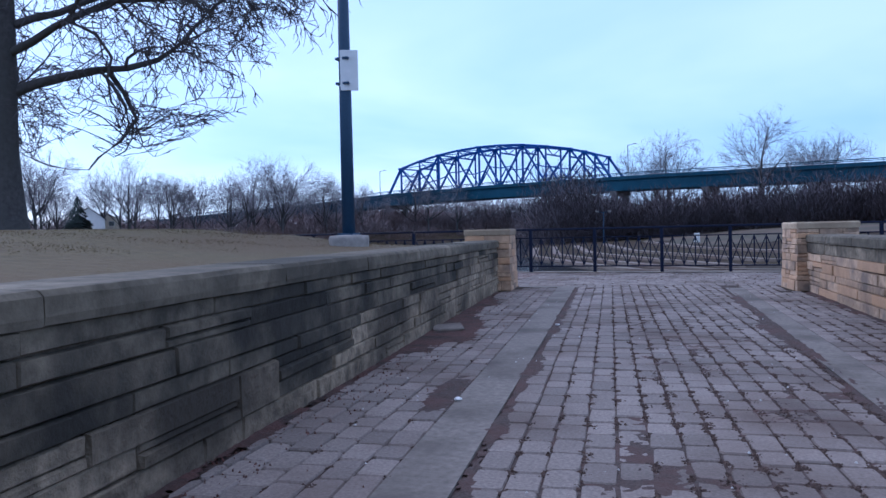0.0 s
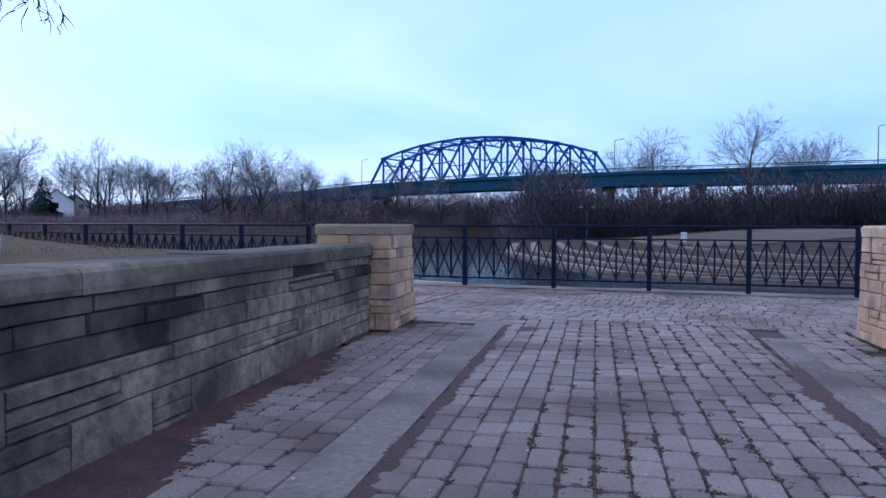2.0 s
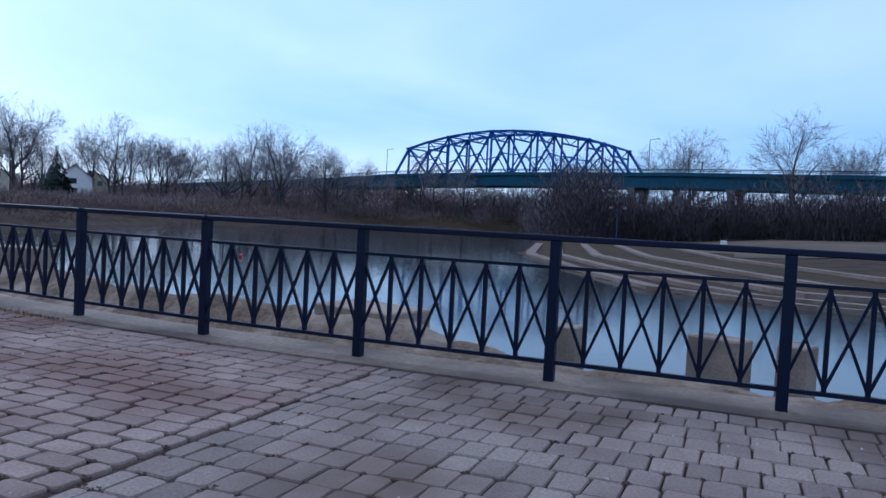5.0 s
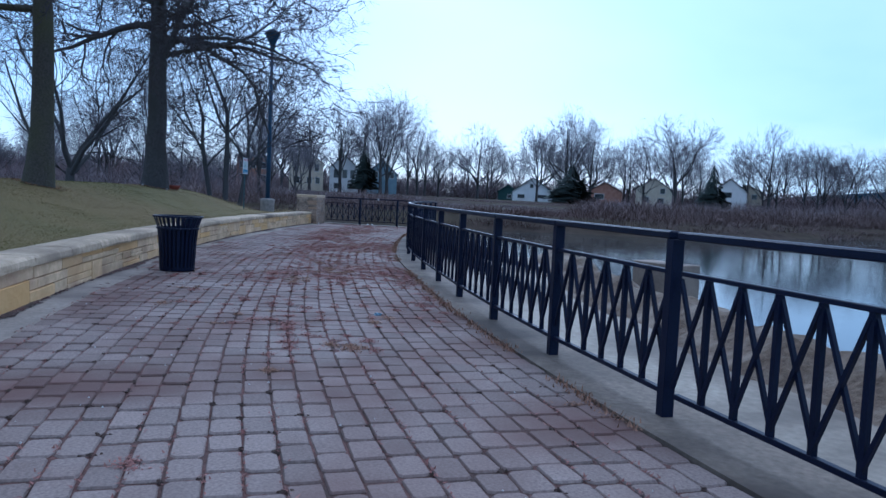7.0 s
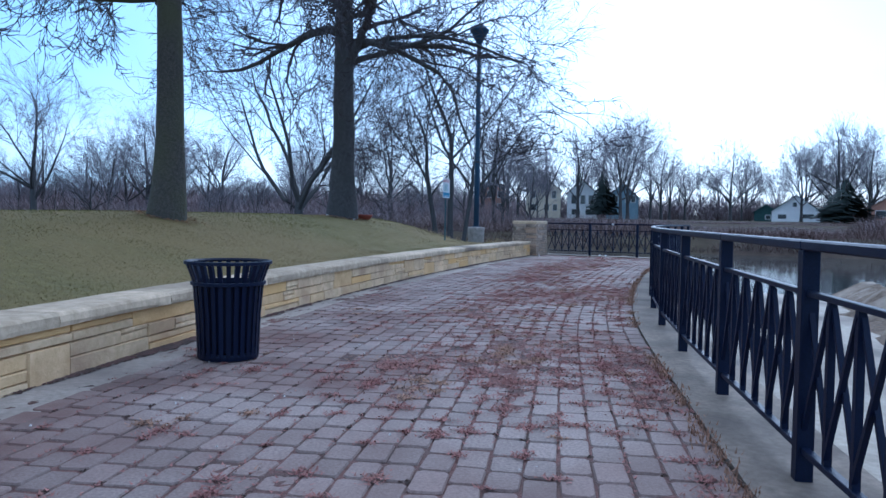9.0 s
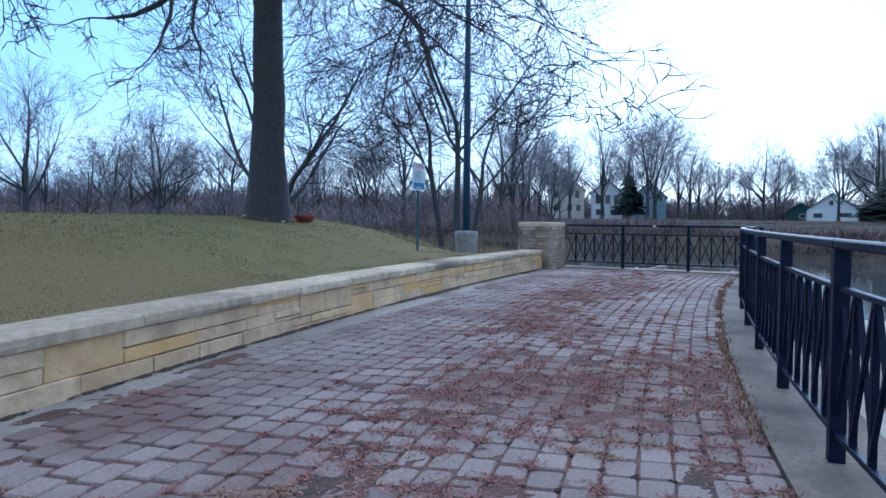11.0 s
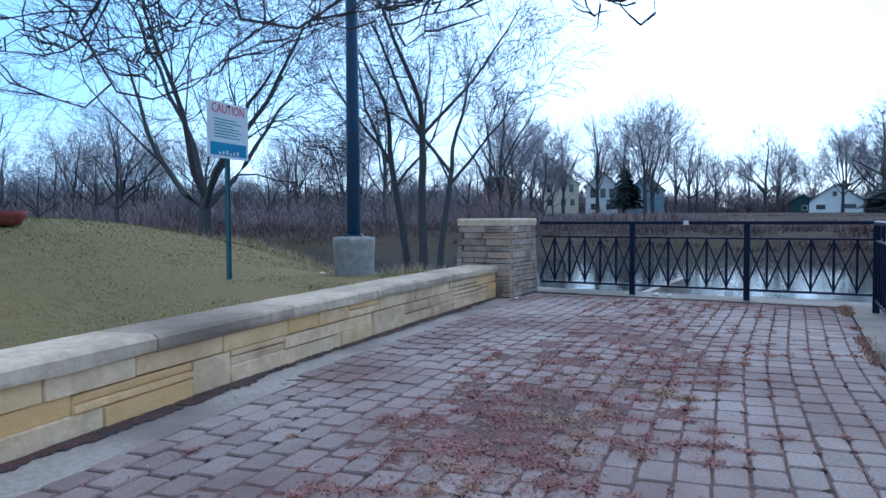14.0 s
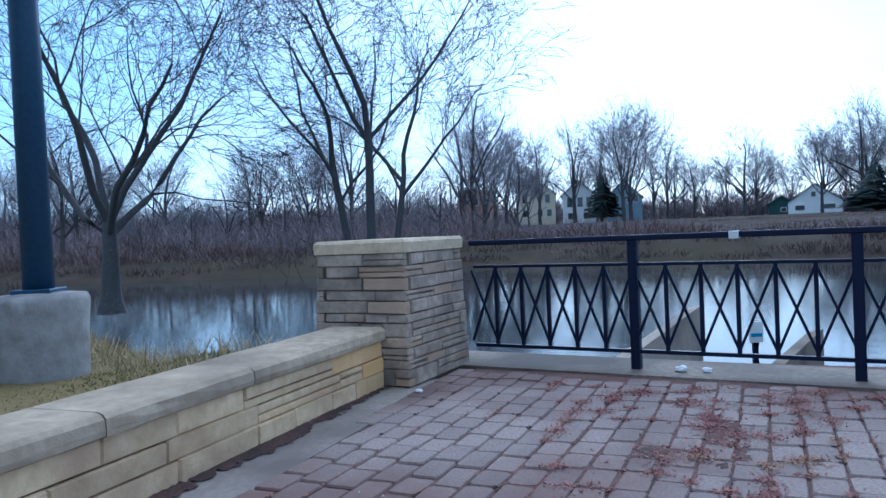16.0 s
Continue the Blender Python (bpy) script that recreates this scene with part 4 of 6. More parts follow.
def brush(name, label, spots, seed, blades, size, mat=HAZED_BRUSH):
    """Thicket: twigs of all lengths and leans filling mounds about the spots (x, y, z, radius, height)."""
    r = random.Random(seed)
    verts, faces = [], []
    for x, y, z, rad, h in spots:
        for _ in range(blades):
            a, d = r.uniform(0, 6.283), rad * math.sqrt(r.random())
            px, py = x + d * math.cos(a), y + d * math.sin(a)
            roof = h * (1 - 0.6 * (d / rad) ** 2)
            zb = z + roof * r.random() ** 0.8 * 0.85
            hh = min(roof * 0.55, r.uniform(0.5, 1.7)) + 0.25
            la = a + r.uniform(-1.2, 1.2)
            lean = hh * r.uniform(0.05, 1.6)
            w = size * r.uniform(0.5, 1.3)
            ux, uy = math.cos(la + 1.57) * w, math.sin(la + 1.57) * w
            k_ = len(verts)
            verts += [(px - ux, py - uy, zb), (px + ux, py + uy, zb), (px + math.cos(la) * lean, py + math.sin(la) * lean, zb + hh)]
            faces.append((k_, k_ + 1, k_ + 2))
    return tagged(mesh_ob(name, verts, faces, mat), label, "brush", kind="stuff")


# ---------------------------------------------------------------- far bank
def polar(t_eye, yaw, dist):
    """A place by its bearing (degrees left of +y) and distance from a spot."""
    a = radians(yaw)
    return t_eye[0] - math.sin(a) * dist, t_eye[1] + math.cos(a) * dist


FROM_END, FROM_GATE = (-26.3, 21.3), (0.5, 9.0)


def house(label, place, turn, size, eave, ridge, walls, roof_mat, windows, depth=9.0, name="house"):
    """Gabled house: front width size, gable to the viewer. windows: (x, z, w, h) on the gable."""
    h = thing(name, label, "house", "houses on the far bank", Matrix.Translation(place) @ Matrix.Rotation(turn, 4, "Z"))
    w = size / 2
    bm = bmesh.new()
    front = [(-w, 0, -1.5), (w, 0, -1.5), (w, 0, eave), (0, 0, ridge), (-w, 0, eave)]
    a = [bm.verts.new(p) for p in front]
    b = [bm.verts.new((p[0], depth, p[2])) for p in front]
    bm.faces.new(a)
    bm.faces.new(b[::-1])
    for i in (0, 1, 4):
        j = (i + 1) % 5
        bm.faces.new((a[i], b[i], b[j], a[j]))
    bm.faces.new((a[2], b[2], b[3], a[3]))
    bm.faces.new((a[3], b[3], b[4], a[4]))
    part("wall", bm, walls, h)
    for s in (-1, 1):
        bm = bmesh.new()
        slope = Vector((w, 0, ridge - eave)).normalized()
        up = Vector((-slope.z, 0, slope.x))
        e = Vector((-w, 0, eave)) - slope * 0.45
        r_ = Vector((0, 0, ridge)) + slope * 0.05
        pts = [e, r_, r_ + up * 0.2, e + up * 0.2]
        if s > 0:
            pts = [Vector((-p.x, p.y, p.z)) for p in pts]
        f0 = [bm.verts.new((p.x, -0.4, p.z + 0.03)) for p in pts]
        f1 = [bm.verts.new((p.x, depth + 0.4, p.z + 0.03)) for p in pts]
        bm.faces.new(f0)
        bm.faces.new(f1[::-1])
        for i in range(4):
            bm.faces.new((f0[i], f1[i], f1[(i + 1) % 4], f0[(i + 1) % 4]))
        part("roof", bm, roof_mat, h)
    for x, z, ww, hh in windows:
        win = box_part("window", (x - ww / 2 - 0.12, -0.06, z - 0.12), (x + ww / 2 + 0.12, 0.02, z + hh + 0.12), TRIM, h)
        box_part("pane", (x - ww / 2, -0.09, z), (x + ww / 2, -0.05, z + hh), PANE, win, label="dark window pane")
    return h


TRIM = material("white_trim", (0.55, 0.55, 0.53), (0.7, 0.7, 0.68), 0.6, 2, 0.3, 0.0)
PANE = material("window_pane", (0.02, 0.025, 0.03), (0.04, 0.045, 0.05), 0.1, 1, 0.3, 0.0, spec=0.6)
WHITE = material("white_siding", (0.74, 0.75, 0.73), (0.84, 0.84, 0.82), 0.7, 1.0, 0.2, 0.0)
CREAM = material("cream_siding", (0.56, 0.50, 0.38), (0.70, 0.63, 0.49), 0.7, 1.0, 0.2, 0.0)
BLUEGREY = material("blue_siding", (0.18, 0.26, 0.31), (0.26, 0.35, 0.40), 0.7, 1.0, 0.2, 0.0)
BRICKRED = material("brick_red", (0.28, 0.14, 0.10), (0.42, 0.24, 0.17), 0.85, 1.5, 0.2, 0.0)
ROOF = material("grey_shingles", (0.05, 0.05, 0.055), (0.10, 0.10, 0.105), 0.9, 2, 0.3, 0.0)
ROOF_BROWN = material("brown_shingles", (0.07, 0.055, 0.05), (0.13, 0.10, 0.09), 0.9, 2, 0.3, 0.0)
ROOF_GREEN = material("green_shingles", (0.02, 0.05, 0.05), (0.04, 0.085, 0.08), 0.8, 2, 0.3, 0.0)


def facing(px, py):
    """Turn that shows a gable to the promenade's end."""
    return math.atan2(FROM_END[0] - px, py - FROM_END[1])


def bank_house(yaw, dist, label, size, eave, ridge, walls, roof_mat, windows, base, name="house", turn=0.0, depth=9.0):
    x, y = polar(FROM_END, yaw, dist)
    return house(label, (x, y, base), facing(x, y) + turn, size, eave, ridge, walls, roof_mat, windows, depth, name)


bank_house(60.1, 201, "white gabled house with a dark upper window", 11.8, 2.9, 7.0, WHITE, ROOF_GREEN, [(-3.3, 0.9, 2.0, 1.1), (3.0, 1.1, 2.6, 1.0), (-0.3, 4.1, 0.9, 1.1)], 1.7)
bank_house(62.2, 206, "green-roofed wing beside the white house", 6.0, 2.6, 4.6, ROOF_GREEN, ROOF_GREEN, [(0.5, 0.8, 1.2, 1.0)], 1.7)
bank_house(72.9, 165, "blue-grey gabled house among trees", 7.4, 4.6, 8.0, BLUEGREY, ROOF, [(-1.7, 3.6, 1.2, 1.5), (1.2, 3.6, 1.0, 1.5), (2.5, 3.6, 0.9, 1.5)], 2.2)
bank_house(76.2, 168, "white two-storey house with a teal gable", 7.2, 5.4, 8.5, WHITE, ROOF, [(-2.0, 2.9, 1.1, 2.0), (0.2, 2.9, 1.1, 2.0), (2.1, 2.9, 1.0, 2.0), (-1.8, 0.2, 1.3, 1.3), (1.6, 0.2, 1.3, 1.3)], 2.5)
bank_house(79.4, 172, "cream two-storey house with tall windows", 8.6, 5.8, 9.0, CREAM, ROOF_BROWN, [(-2.6, 3.9, 1.0, 1.8), (2.6, 3.9, 1.0, 1.8), (0.2, 6.0, 1.1, 1.4), (-2.4, 0.8, 1.3, 1.5), (0.8, 0.8, 1.1, 1.5), (2.9, 0.8, 1.0, 1.5)], 2.9)
bank_house(84.0, 150, "low flat-topped red brick apartment block", 7.0, 6.2, 6.5, BRICKRED, ROOF_BROWN, [(-2.3, 3.6, 1.1, 1.3), (0, 3.6, 1.1, 1.3), (2.3, 3.6, 1.1, 1.3), (-2.3, 0.8, 1.1, 1.3), (2.3, 0.8, 1.1, 1.3)], 2.6)
for place, label, size, eave, ridge, walls, roof_mat, wins in (
        ((-175.1, 145.7, 1.5), "grey stuccoed house half hidden by trees", 9.5, 5.0, 8.2, CREAM, ROOF, [(-2, 1.5, 1.6, 1.5), (2.4, 4.0, 1.2, 1.4), (2.0, 1.2, 1.6, 1.5)]),
        ((-176.9, 131.1, 1.6), "dark brick house with a white window", 9.0, 3.6, 6.1, BRICKRED, ROOF_BROWN, [(-1.5, 1.6, 2.4, 1.4)]),
        ((-169.7, 167.7, 2.8), "white gabled house by a tall evergreen", 8.5, 4.4, 7.7, WHITE, ROOF, [(-0.6, 2.6, 2.0, 1.4)]),
        ((-173.9, 177.8, 3.0), "pale low house with a hipped roof", 9.0, 4.2, 6.4, CREAM, ROOF, [(-1.2, 2.4, 1.4, 1.3), (2.0, 2.4, 1.4, 1.3)])):
    house(label, place, facing(place[0], place[1]), size, eave, ridge, walls, roof_mat, wins, 9)


# evergreens
def evergreen(x, y, z, height, wide, seed, label="dark conical evergreen on the far bank"):
    r = random.Random(seed)
    verts, faces = [], []
    rows = 16
    for k_ in range(rows):
        zz = height * (0.06 + 0.9 * k_ / rows)
        rad = wide * (1 - k_ / rows) * r.uniform(0.85, 1.1) + 0.1
        n = max(6, int(26 * (1 - k_ / rows)))
        for i in range(n):
            a = 6.283 * i / n + r.uniform(-0.2, 0.2)
            rr = rad * r.uniform(0.75, 1.15)
            for _ in range(3):
                b = a + r.uniform(-0.25, 0.25)
                dz = r.uniform(-0.5, 0.25) * height / rows
                j = len(verts)
                verts += [(0.15 * math.cos(b), 0.15 * math.sin(b), zz + height / rows), (rr * math.cos(b - 0.13), rr * math.sin(b - 0.13), zz + dz), (rr * math.cos(b + 0.13), rr * math.sin(b + 0.13), zz + dz - 0.2)]
                faces.append((j, j + 1, j + 2))
    t = thing("evergreen_tree", label, "tree", "evergreens on the far bank", Matrix.Translation((x, y, z)))
    tv, tf = [], []
    ring_tube(tv, tf, [Vector((0, 0, -1)), Vector((0, 0, height * 0.9))], [0.3, 0.05], 6)
    mesh_ob("trunk", tv, tf, BARK, t)
    mesh_ob("crown", verts, faces, EVERGREEN, t, "dense dark needles")


for x, y, z, h_, w_, seed in ((-142.7, 137.9, 1.6, 10.8, 4.0, 3), (-206.2, 64.6, 3.0, 13.2, 3.0, 5), (-178.6, 63.6, 2.4, 12.2, 3.6, 6), (-163.8, 112.5, 1.6, 10.0, 6.5, 7)):
    evergreen(x, y, z, h_, w_, seed, "broad dark evergreen on the bank" if w_ > 5 else "dark conical evergreen by the houses")

# single trees that stand out: place, foot, height, kind
for x, y, h_, kind in ((-169.3, 66.6, 23.0, 4), (-179.8, 94.4, 18.5, 0), (-211.7, 130.3, 21.0, 1), (-193.7, 130.7, 24.5, 2), (-183.5, 51.5, 20.5, 3), (-182.0, 58.5, 22.0, 3), (-190.2, 66.7, 22.0, 1),
                       (-159.8, 140.9, 23.5, 4), (-179.4, 128.0, 21.5, 0), (-184.4, 123.0, 25.0, 1), (-192.6, 118.6, 20.5, 2), (-152.4, 60.0, 20.0, 2), (-150.1, 162.4, 19.5, 0), (-148.6, 177.5, 15.5, 2), (-143.7, 181.8, 15.5, 4),
                       (-138.5, 192.3, 16.5, 0), (-135.7, 200.5, 21.0, 1), (-123.4, 196.8, 21.0, 4), (-119.3, 217.0, 17.5, 2), (-128.0, 205.0, 18.0, 3), (-131.0, 190.0, 15.0, 3), (-110.0, 225.0, 13.0, 1),
                       (-172.0, 75.0, 17.0, 1), (-176.0, 82.0, 14.0, 3), (-186.0, 100.0, 14.0, 2), (-168.0, 150.0, 18.0, 2), (-165.0, 135.0, 16.0, 0), (-200.0, 142.0, 19.0, 4), (-155.0, 170.0, 14.0, 3)):
    far_tree(kind, x, y, land_z(x, y) - 0.3, h_ * (1 + 0.2 * smooth(140, 175, y)), x * 1.7)
# the wood behind the lawn: bearing and distance from the end
tr = random.Random(9)
for k_ in range(62):
    yaw = 80 + 52 * k_ / 62
    dist = tr.uniform(88, 165)
    x, y = polar(FROM_END, yaw, dist)
    far_tree(tr.randrange(5), x, y, land_z(x, y) - 0.3, tr.choice((5, 6.5, 8, 10, 13, 17)) * tr.uniform(0.85, 1.15) + (dist - 85) * 0.06, tr.uniform(0, 6))
# trees behind the houses, and along the shore towards the bridge
for k_ in range(44):
    x, y = polar(FROM_END, 24 + 60 * (k_ + tr.random()) / 44, tr.uniform(205, 245))
    far_tree(tr.randrange(5), x, y, land_z(x, y) - 0.3, tr.uniform(14, 21), tr.uniform(0, 6))
for k_ in range(10):
    x = -112 + 8.5 * k_ + tr.uniform(-2, 2)
    far_tree(tr.randrange(5), x, 230 + tr.uniform(-4, 6), land_z(x, 230) - 0.3, tr.uniform(12, 19), tr.uniform(0, 6))
for x, y, h_, kind in ((-12.0, 223.6, 27.0, 0), (-16.0, 226.0, 24.0, 4), (11.7, 198.7, 27.0, 1), (27.5, 212.2, 22.0, 4), (23.0, 212.0, 20.5, 2), (-50, 250, 20, 2), (60.0, 190, 20, 1), (75, 180, 18, 4), (45, 205, 17, 3)):
    far_tree(kind, x, y, land_z(x, y) - 0.3, h_, x * 2.3, "bare tree behind the bridge approach", "bare trees behind the bridge")

# thickets along the banks
r_ = random.Random(77)
spots, upper, behind, bank = [], [], [], []
for k_ in range(112):
    y = -62 + 3.2 * k_
    for off, tall in ((2, 0.8), (7, 1.3), (13, 2.4), (21, 5.5), (32, 6.5), (48, 6.5), (66, 7.5)):
        px, py = west_x(y) - off - r_.uniform(0, 6), y + r_.uniform(-2, 2)
        if py < 44:
            z0 = land_z(px, py)
            h_ = tall * r_.uniform(0.45, 0.95)
            if math.degrees(math.atan2(FROM_END[0] - px, py - FROM_END[1])) < 84:
                h_ = min(h_, max(0.6, 1.7 - z0 + r_.uniform(-0.3, 0.8)))
            (bank if off < 14 else spots).append((px, py, z0 - 0.4, r_.uniform(3, 5.5), h_))
        elif py < 285:
            z0 = land_z(px, py)
            yaw_ = math.degrees(math.atan2(FROM_END[0] - px, py - FROM_END[1]))
            # low where the houses look out over the bank
            h_ = tall * (1.0 + 0.25 * smooth(100, 150, py)) * r_.uniform(0.5, 1.0)
            if 54 < yaw_ < 83:
                h_ = min(h_, max(0.45, 0.5 + 1.1 * smooth(66, 72, yaw_) - z0 + r_.uniform(-0.3, 0.6)))
            elif yaw_ <= 54:
                h_ = min(h_, max(0.8, (2.2 if py < 160 else 4.5) - z0 + r_.uniform(-0.4, 1.2)))
            (bank if off < 22 else upper).append((px, py, z0 - 0.4, r_.uniform(3, 5.5), h_))
for k_ in range(140):
    yaw = 20 + 108 * k_ / 140
    for dist in (172, 190) if yaw > 83 else (222, 240):
        x, y = polar(FROM_END, yaw + r_.uniform(-0.4, 0.4), dist + r_.uniform(-8, 8))
        behind.append((x, y, land_z(x, y) - 0.4, r_.uniform(4, 7), r_.uniform(6, 11)))
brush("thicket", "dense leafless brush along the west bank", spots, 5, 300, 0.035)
for k_ in range(40):
    x = -125 + 2.6 * k_
    behind.append((x, 238 + r_.uniform(-5, 5), land_z(x, 238) - 0.4, 5, r_.uniform(5, 9)))
brush("thicket", "low dark brush on the earth bank of the river", bank, 12, 300, 0.035, BANK_BRUSH)
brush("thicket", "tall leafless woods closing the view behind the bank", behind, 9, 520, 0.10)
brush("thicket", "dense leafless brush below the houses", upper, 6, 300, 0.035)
spots = []
for k_ in range(120):
    yaw = -42 + 60 * k_ / 120
    for dist in (140, 152, 166):
        x, y = polar(FROM_GATE, yaw + r_.uniform(-0.4, 0.4), dist + r_.uniform(-5, 5))
        if x > east_x(y) + 1:
            high_ = 19 if 8.6 < yaw < 15.5 else 11
            spots.append((x, y, land_z(x, y) - 0.5, r_.uniform(4, 6), high_ * (r_.uniform(0.75, 1.1) if high_ > 12 else r_.uniform(0.6, 1.15))))
brush("thicket", "dense leafless woods in front of the bridge", spots, 7, 560, 0.07, SHADED_BRUSH)
spots = []
for k_ in range(70):
    x, y = polar(FROM_GATE, 6 + 30 * k_ / 70, 285 + r_.uniform(-12, 12))
    spots.append((x, y, land_z(x, y) - 0.5, 9, r_.uniform(8, 14)))
for k_ in range(40):
    y = 190 + 2.4 * k_
    spots.append((east_x(y) + 4, y, land_z(east_x(y) + 4, y) - 0.5, 5, r_.uniform(6, 10)))
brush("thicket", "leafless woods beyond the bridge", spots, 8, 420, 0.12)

# stone ledges that step up the grassy point, each at one distance from its shore
LEDGE = material("ledge_stone", (0.13, 0.105, 0.085), (0.23, 0.19, 0.155), 0.9, 3, 0.3, 0.4, (0.14, 0.10, 0.08), 0.55)
for e, top in ((0.8, -1.68), (3.5, -1.56), (7.0, -1.42), (11.5, -1.24), (18, -0.98), (28, -0.58), (42, -0.05)):
    line, back = [], []
    x = 120.0
    while x - east_x(44 + 0.03 * x + e / 1.2) > e:
        line.append((x, 44 + 0.03 * x + e / 1.2))
        back.append((x, 44.9 + 0.03 * x + e / 1.2))
        x -= 3.0
    y = line[-1][1] + 1.5
    while y < 118:
        line.append((east_x(y) + e, y))
        back.append((east_x(y) + e + 0.9, y + 0.2))
        y += 4.0
    ribbon("ledge", line, back, WATER_Z - 1, top, LEDGE, "long pale stone ledge stepping up the point", "ledge")

tagged(sheet("lawn", [-30 + 5.0 * k_ for k_ in range(40)], [84 + 5.0 * k_ for k_ in range(14)], lambda x, y: land_z(x, y) + 0.06, FIELD,
             lambda x, y: x - east_x(y) > 20), "pale dry winter grass on top of the point", "lawn", kind="structure")
# lamp with two heads and a white bin on the point
z_ = land_z(-15.8, 121.0)
two = thing("street_lamp", "dark twin-headed lamp on the grassy point", "lamp", at=Matrix.Translation((-15.8, 121.0, z_)))
part("pole", lathe([(0.12, -0.2), (0.07, 5.2)], 8), POLE, two)
for s_ in (-1, 1):
    bm = bmesh.new()
    bar(bm, (0, 0, 5.1), (s_ * 0.9, 0, 5.2), 0.09, 0.09)
    part("arm", bm, POLE, two)
    part("head", lathe([(0.3, 5.15), (0.22, 5.4)], 8), PIER_FAR, two).matrix_local = Matrix.Translation((s_ * 0.95, 0, 0))
box_part("white_bin", (-1.5, 101.0, land_z(-1, 101) - 0.1), (-0.8, 101.6, land_z(-1, 101) + 1.25), TRIM, None, 0.05)
tagged(bpy.data.objects["white_bin"], "small white bin standing on the grassy point", "bin")


# ---------------------------------------------------------------- bridge
BA, BB = Vector((-210.0, 272.0, 0)), Vector((170.0, 174.0, 0))       # the axis of the deck, far end to near end
b_way = (BB - BA).normalized()
b_side = Vector((-b_way.y, b_way.x, 0))
bridge = thing("truss_bridge", "blue steel truss road bridge with long green girder approaches", "bridge")


def b_at(s, off, z):
    return BA + b_way * s + b_side * off + Vector((0, 0, z))


b_len = (BB - BA).length
GRADE = [(-60, 8.5), (72, 13.0), (108, 14.9), (150, 15.7), (200, 15.9), (258, 15.4), (460, 13.0)]      # height of the roadway along the axis


def deck_z(s):
    return interp(s, GRADE)


def along_deck(name, off, below, wide, deep, mat, label=""):
    for (s0, _), (s1, _) in zip(GRADE, GRADE[1:]):
        bm = bmesh.new()
        bar(bm, b_at(s0, off, deck_z(s0) - below), b_at(s1, off, deck_z(s1) - below), wide, deep)
        part(name, bm, mat, bridge, label)


along_deck("deck", 0, 0.4, 13, 0.9, GIRDER, "dark roadway slab")
for off in (-5.5, 0, 5.5):
    along_deck("girder", off, 2.4, 0.6, 3.2, GIRDER)
for off in (-6.4, 6.4):
    along_deck("parapet_rail", off, -0.9, 0.15, 0.22, GIRDER)
    along_deck("parapet_rail", off, -0.5, 0.12, 0.14, GIRDER)
    bm = bmesh.new()
    for k_ in range(0, int(b_len), 3):
        bar(bm, b_at(k_, off, deck_z(k_)), b_at(k_, off, deck_z(k_) + 1.0), 0.12, 0.12)
    part("parapet_posts", bm, GIRDER, bridge)


def on_axis(yaw):
    """Where the bearing from the gate meets the bridge's axis, in metres along it."""
    a = radians(yaw)
    d = Vector((-math.sin(a), math.cos(a)))
    p = Vector(FROM_GATE)
    w = b_way.xy
    m = Matrix(((w.x, -d.x), (w.y, -d.y)))
    s, _ = m.inverted() @ (p - BA.xy)
    return s


# the through truss: a polygonal top chord over ten panel points, subdivided panels
T0, T1 = 107.4, 190.6
nodes = [(113.5 + 7.95 * k_, z_) for k_, z_ in enumerate((23.4, 25.4, 26.9, 27.8, 28.3, 28.2, 27.7, 26.6, 25.2, 22.8))]
chain = [(T0, deck_z(T0) - 1.0)] + nodes + [(T1, deck_z(T1) - 1.0)]
for off in (-5.2, 5.2):
    for (s0, z0), (s1, z1) in zip(chain, chain[1:]):
        bm = bmesh.new()
        bar(bm, b_at(s0, off, z0), b_at(s1, off, z1), 0.62, 0.72, b_side)
        part("top_chord", bm, STEEL, bridge)
    for k_, (s0, z0) in enumerate(nodes):
        bm = bmesh.new()
        bar(bm, b_at(s0, off, deck_z(s0) - 1), b_at(s0, off, z0), 0.42 if k_ % 2 else 0.55, 0.45, b_side)
        part("hanger", bm, STEEL, bridge)
        bm = bmesh.new()
        bar(bm, b_at(s0 - 0.7, off, z0 - 0.1), b_at(s0 + 0.7, off, z0 - 0.1), 0.7, 1.5 if k_ % 2 == 0 else 0.9, b_side)
        part("gusset", bm, STEEL, bridge)
    for k_ in range(len(nodes) - 1):
        a, b = (nodes[k_], nodes[k_ + 1]) if k_ % 2 == 0 else (nodes[k_ + 1], nodes[k_])
        foot = (b[0], deck_z(b[0]) - 0.6)
        half = ((a[0] + foot[0]) / 2, (a[1] + foot[1]) / 2)
        bm = bmesh.new()
        bar(bm, b_at(a[0], off, a[1]), b_at(*foot[:1], off, foot[1]), 0.5, 0.55, b_side)
        part("diagonal", bm, STEEL, bridge)
        bm = bmesh.new()
        bar(bm, b_at(half[0], off, half[1]), b_at(b[0], off, b[1] * 0.45 + foot[1] * 0.55), 0.3, 0.3, b_side)
        bar(bm, b_at(half[0], off, half[1]), b_at(a[0], off, deck_z(a[0])), 0.3, 0.3, b_side)
        part("strut", bm, STEEL, bridge)
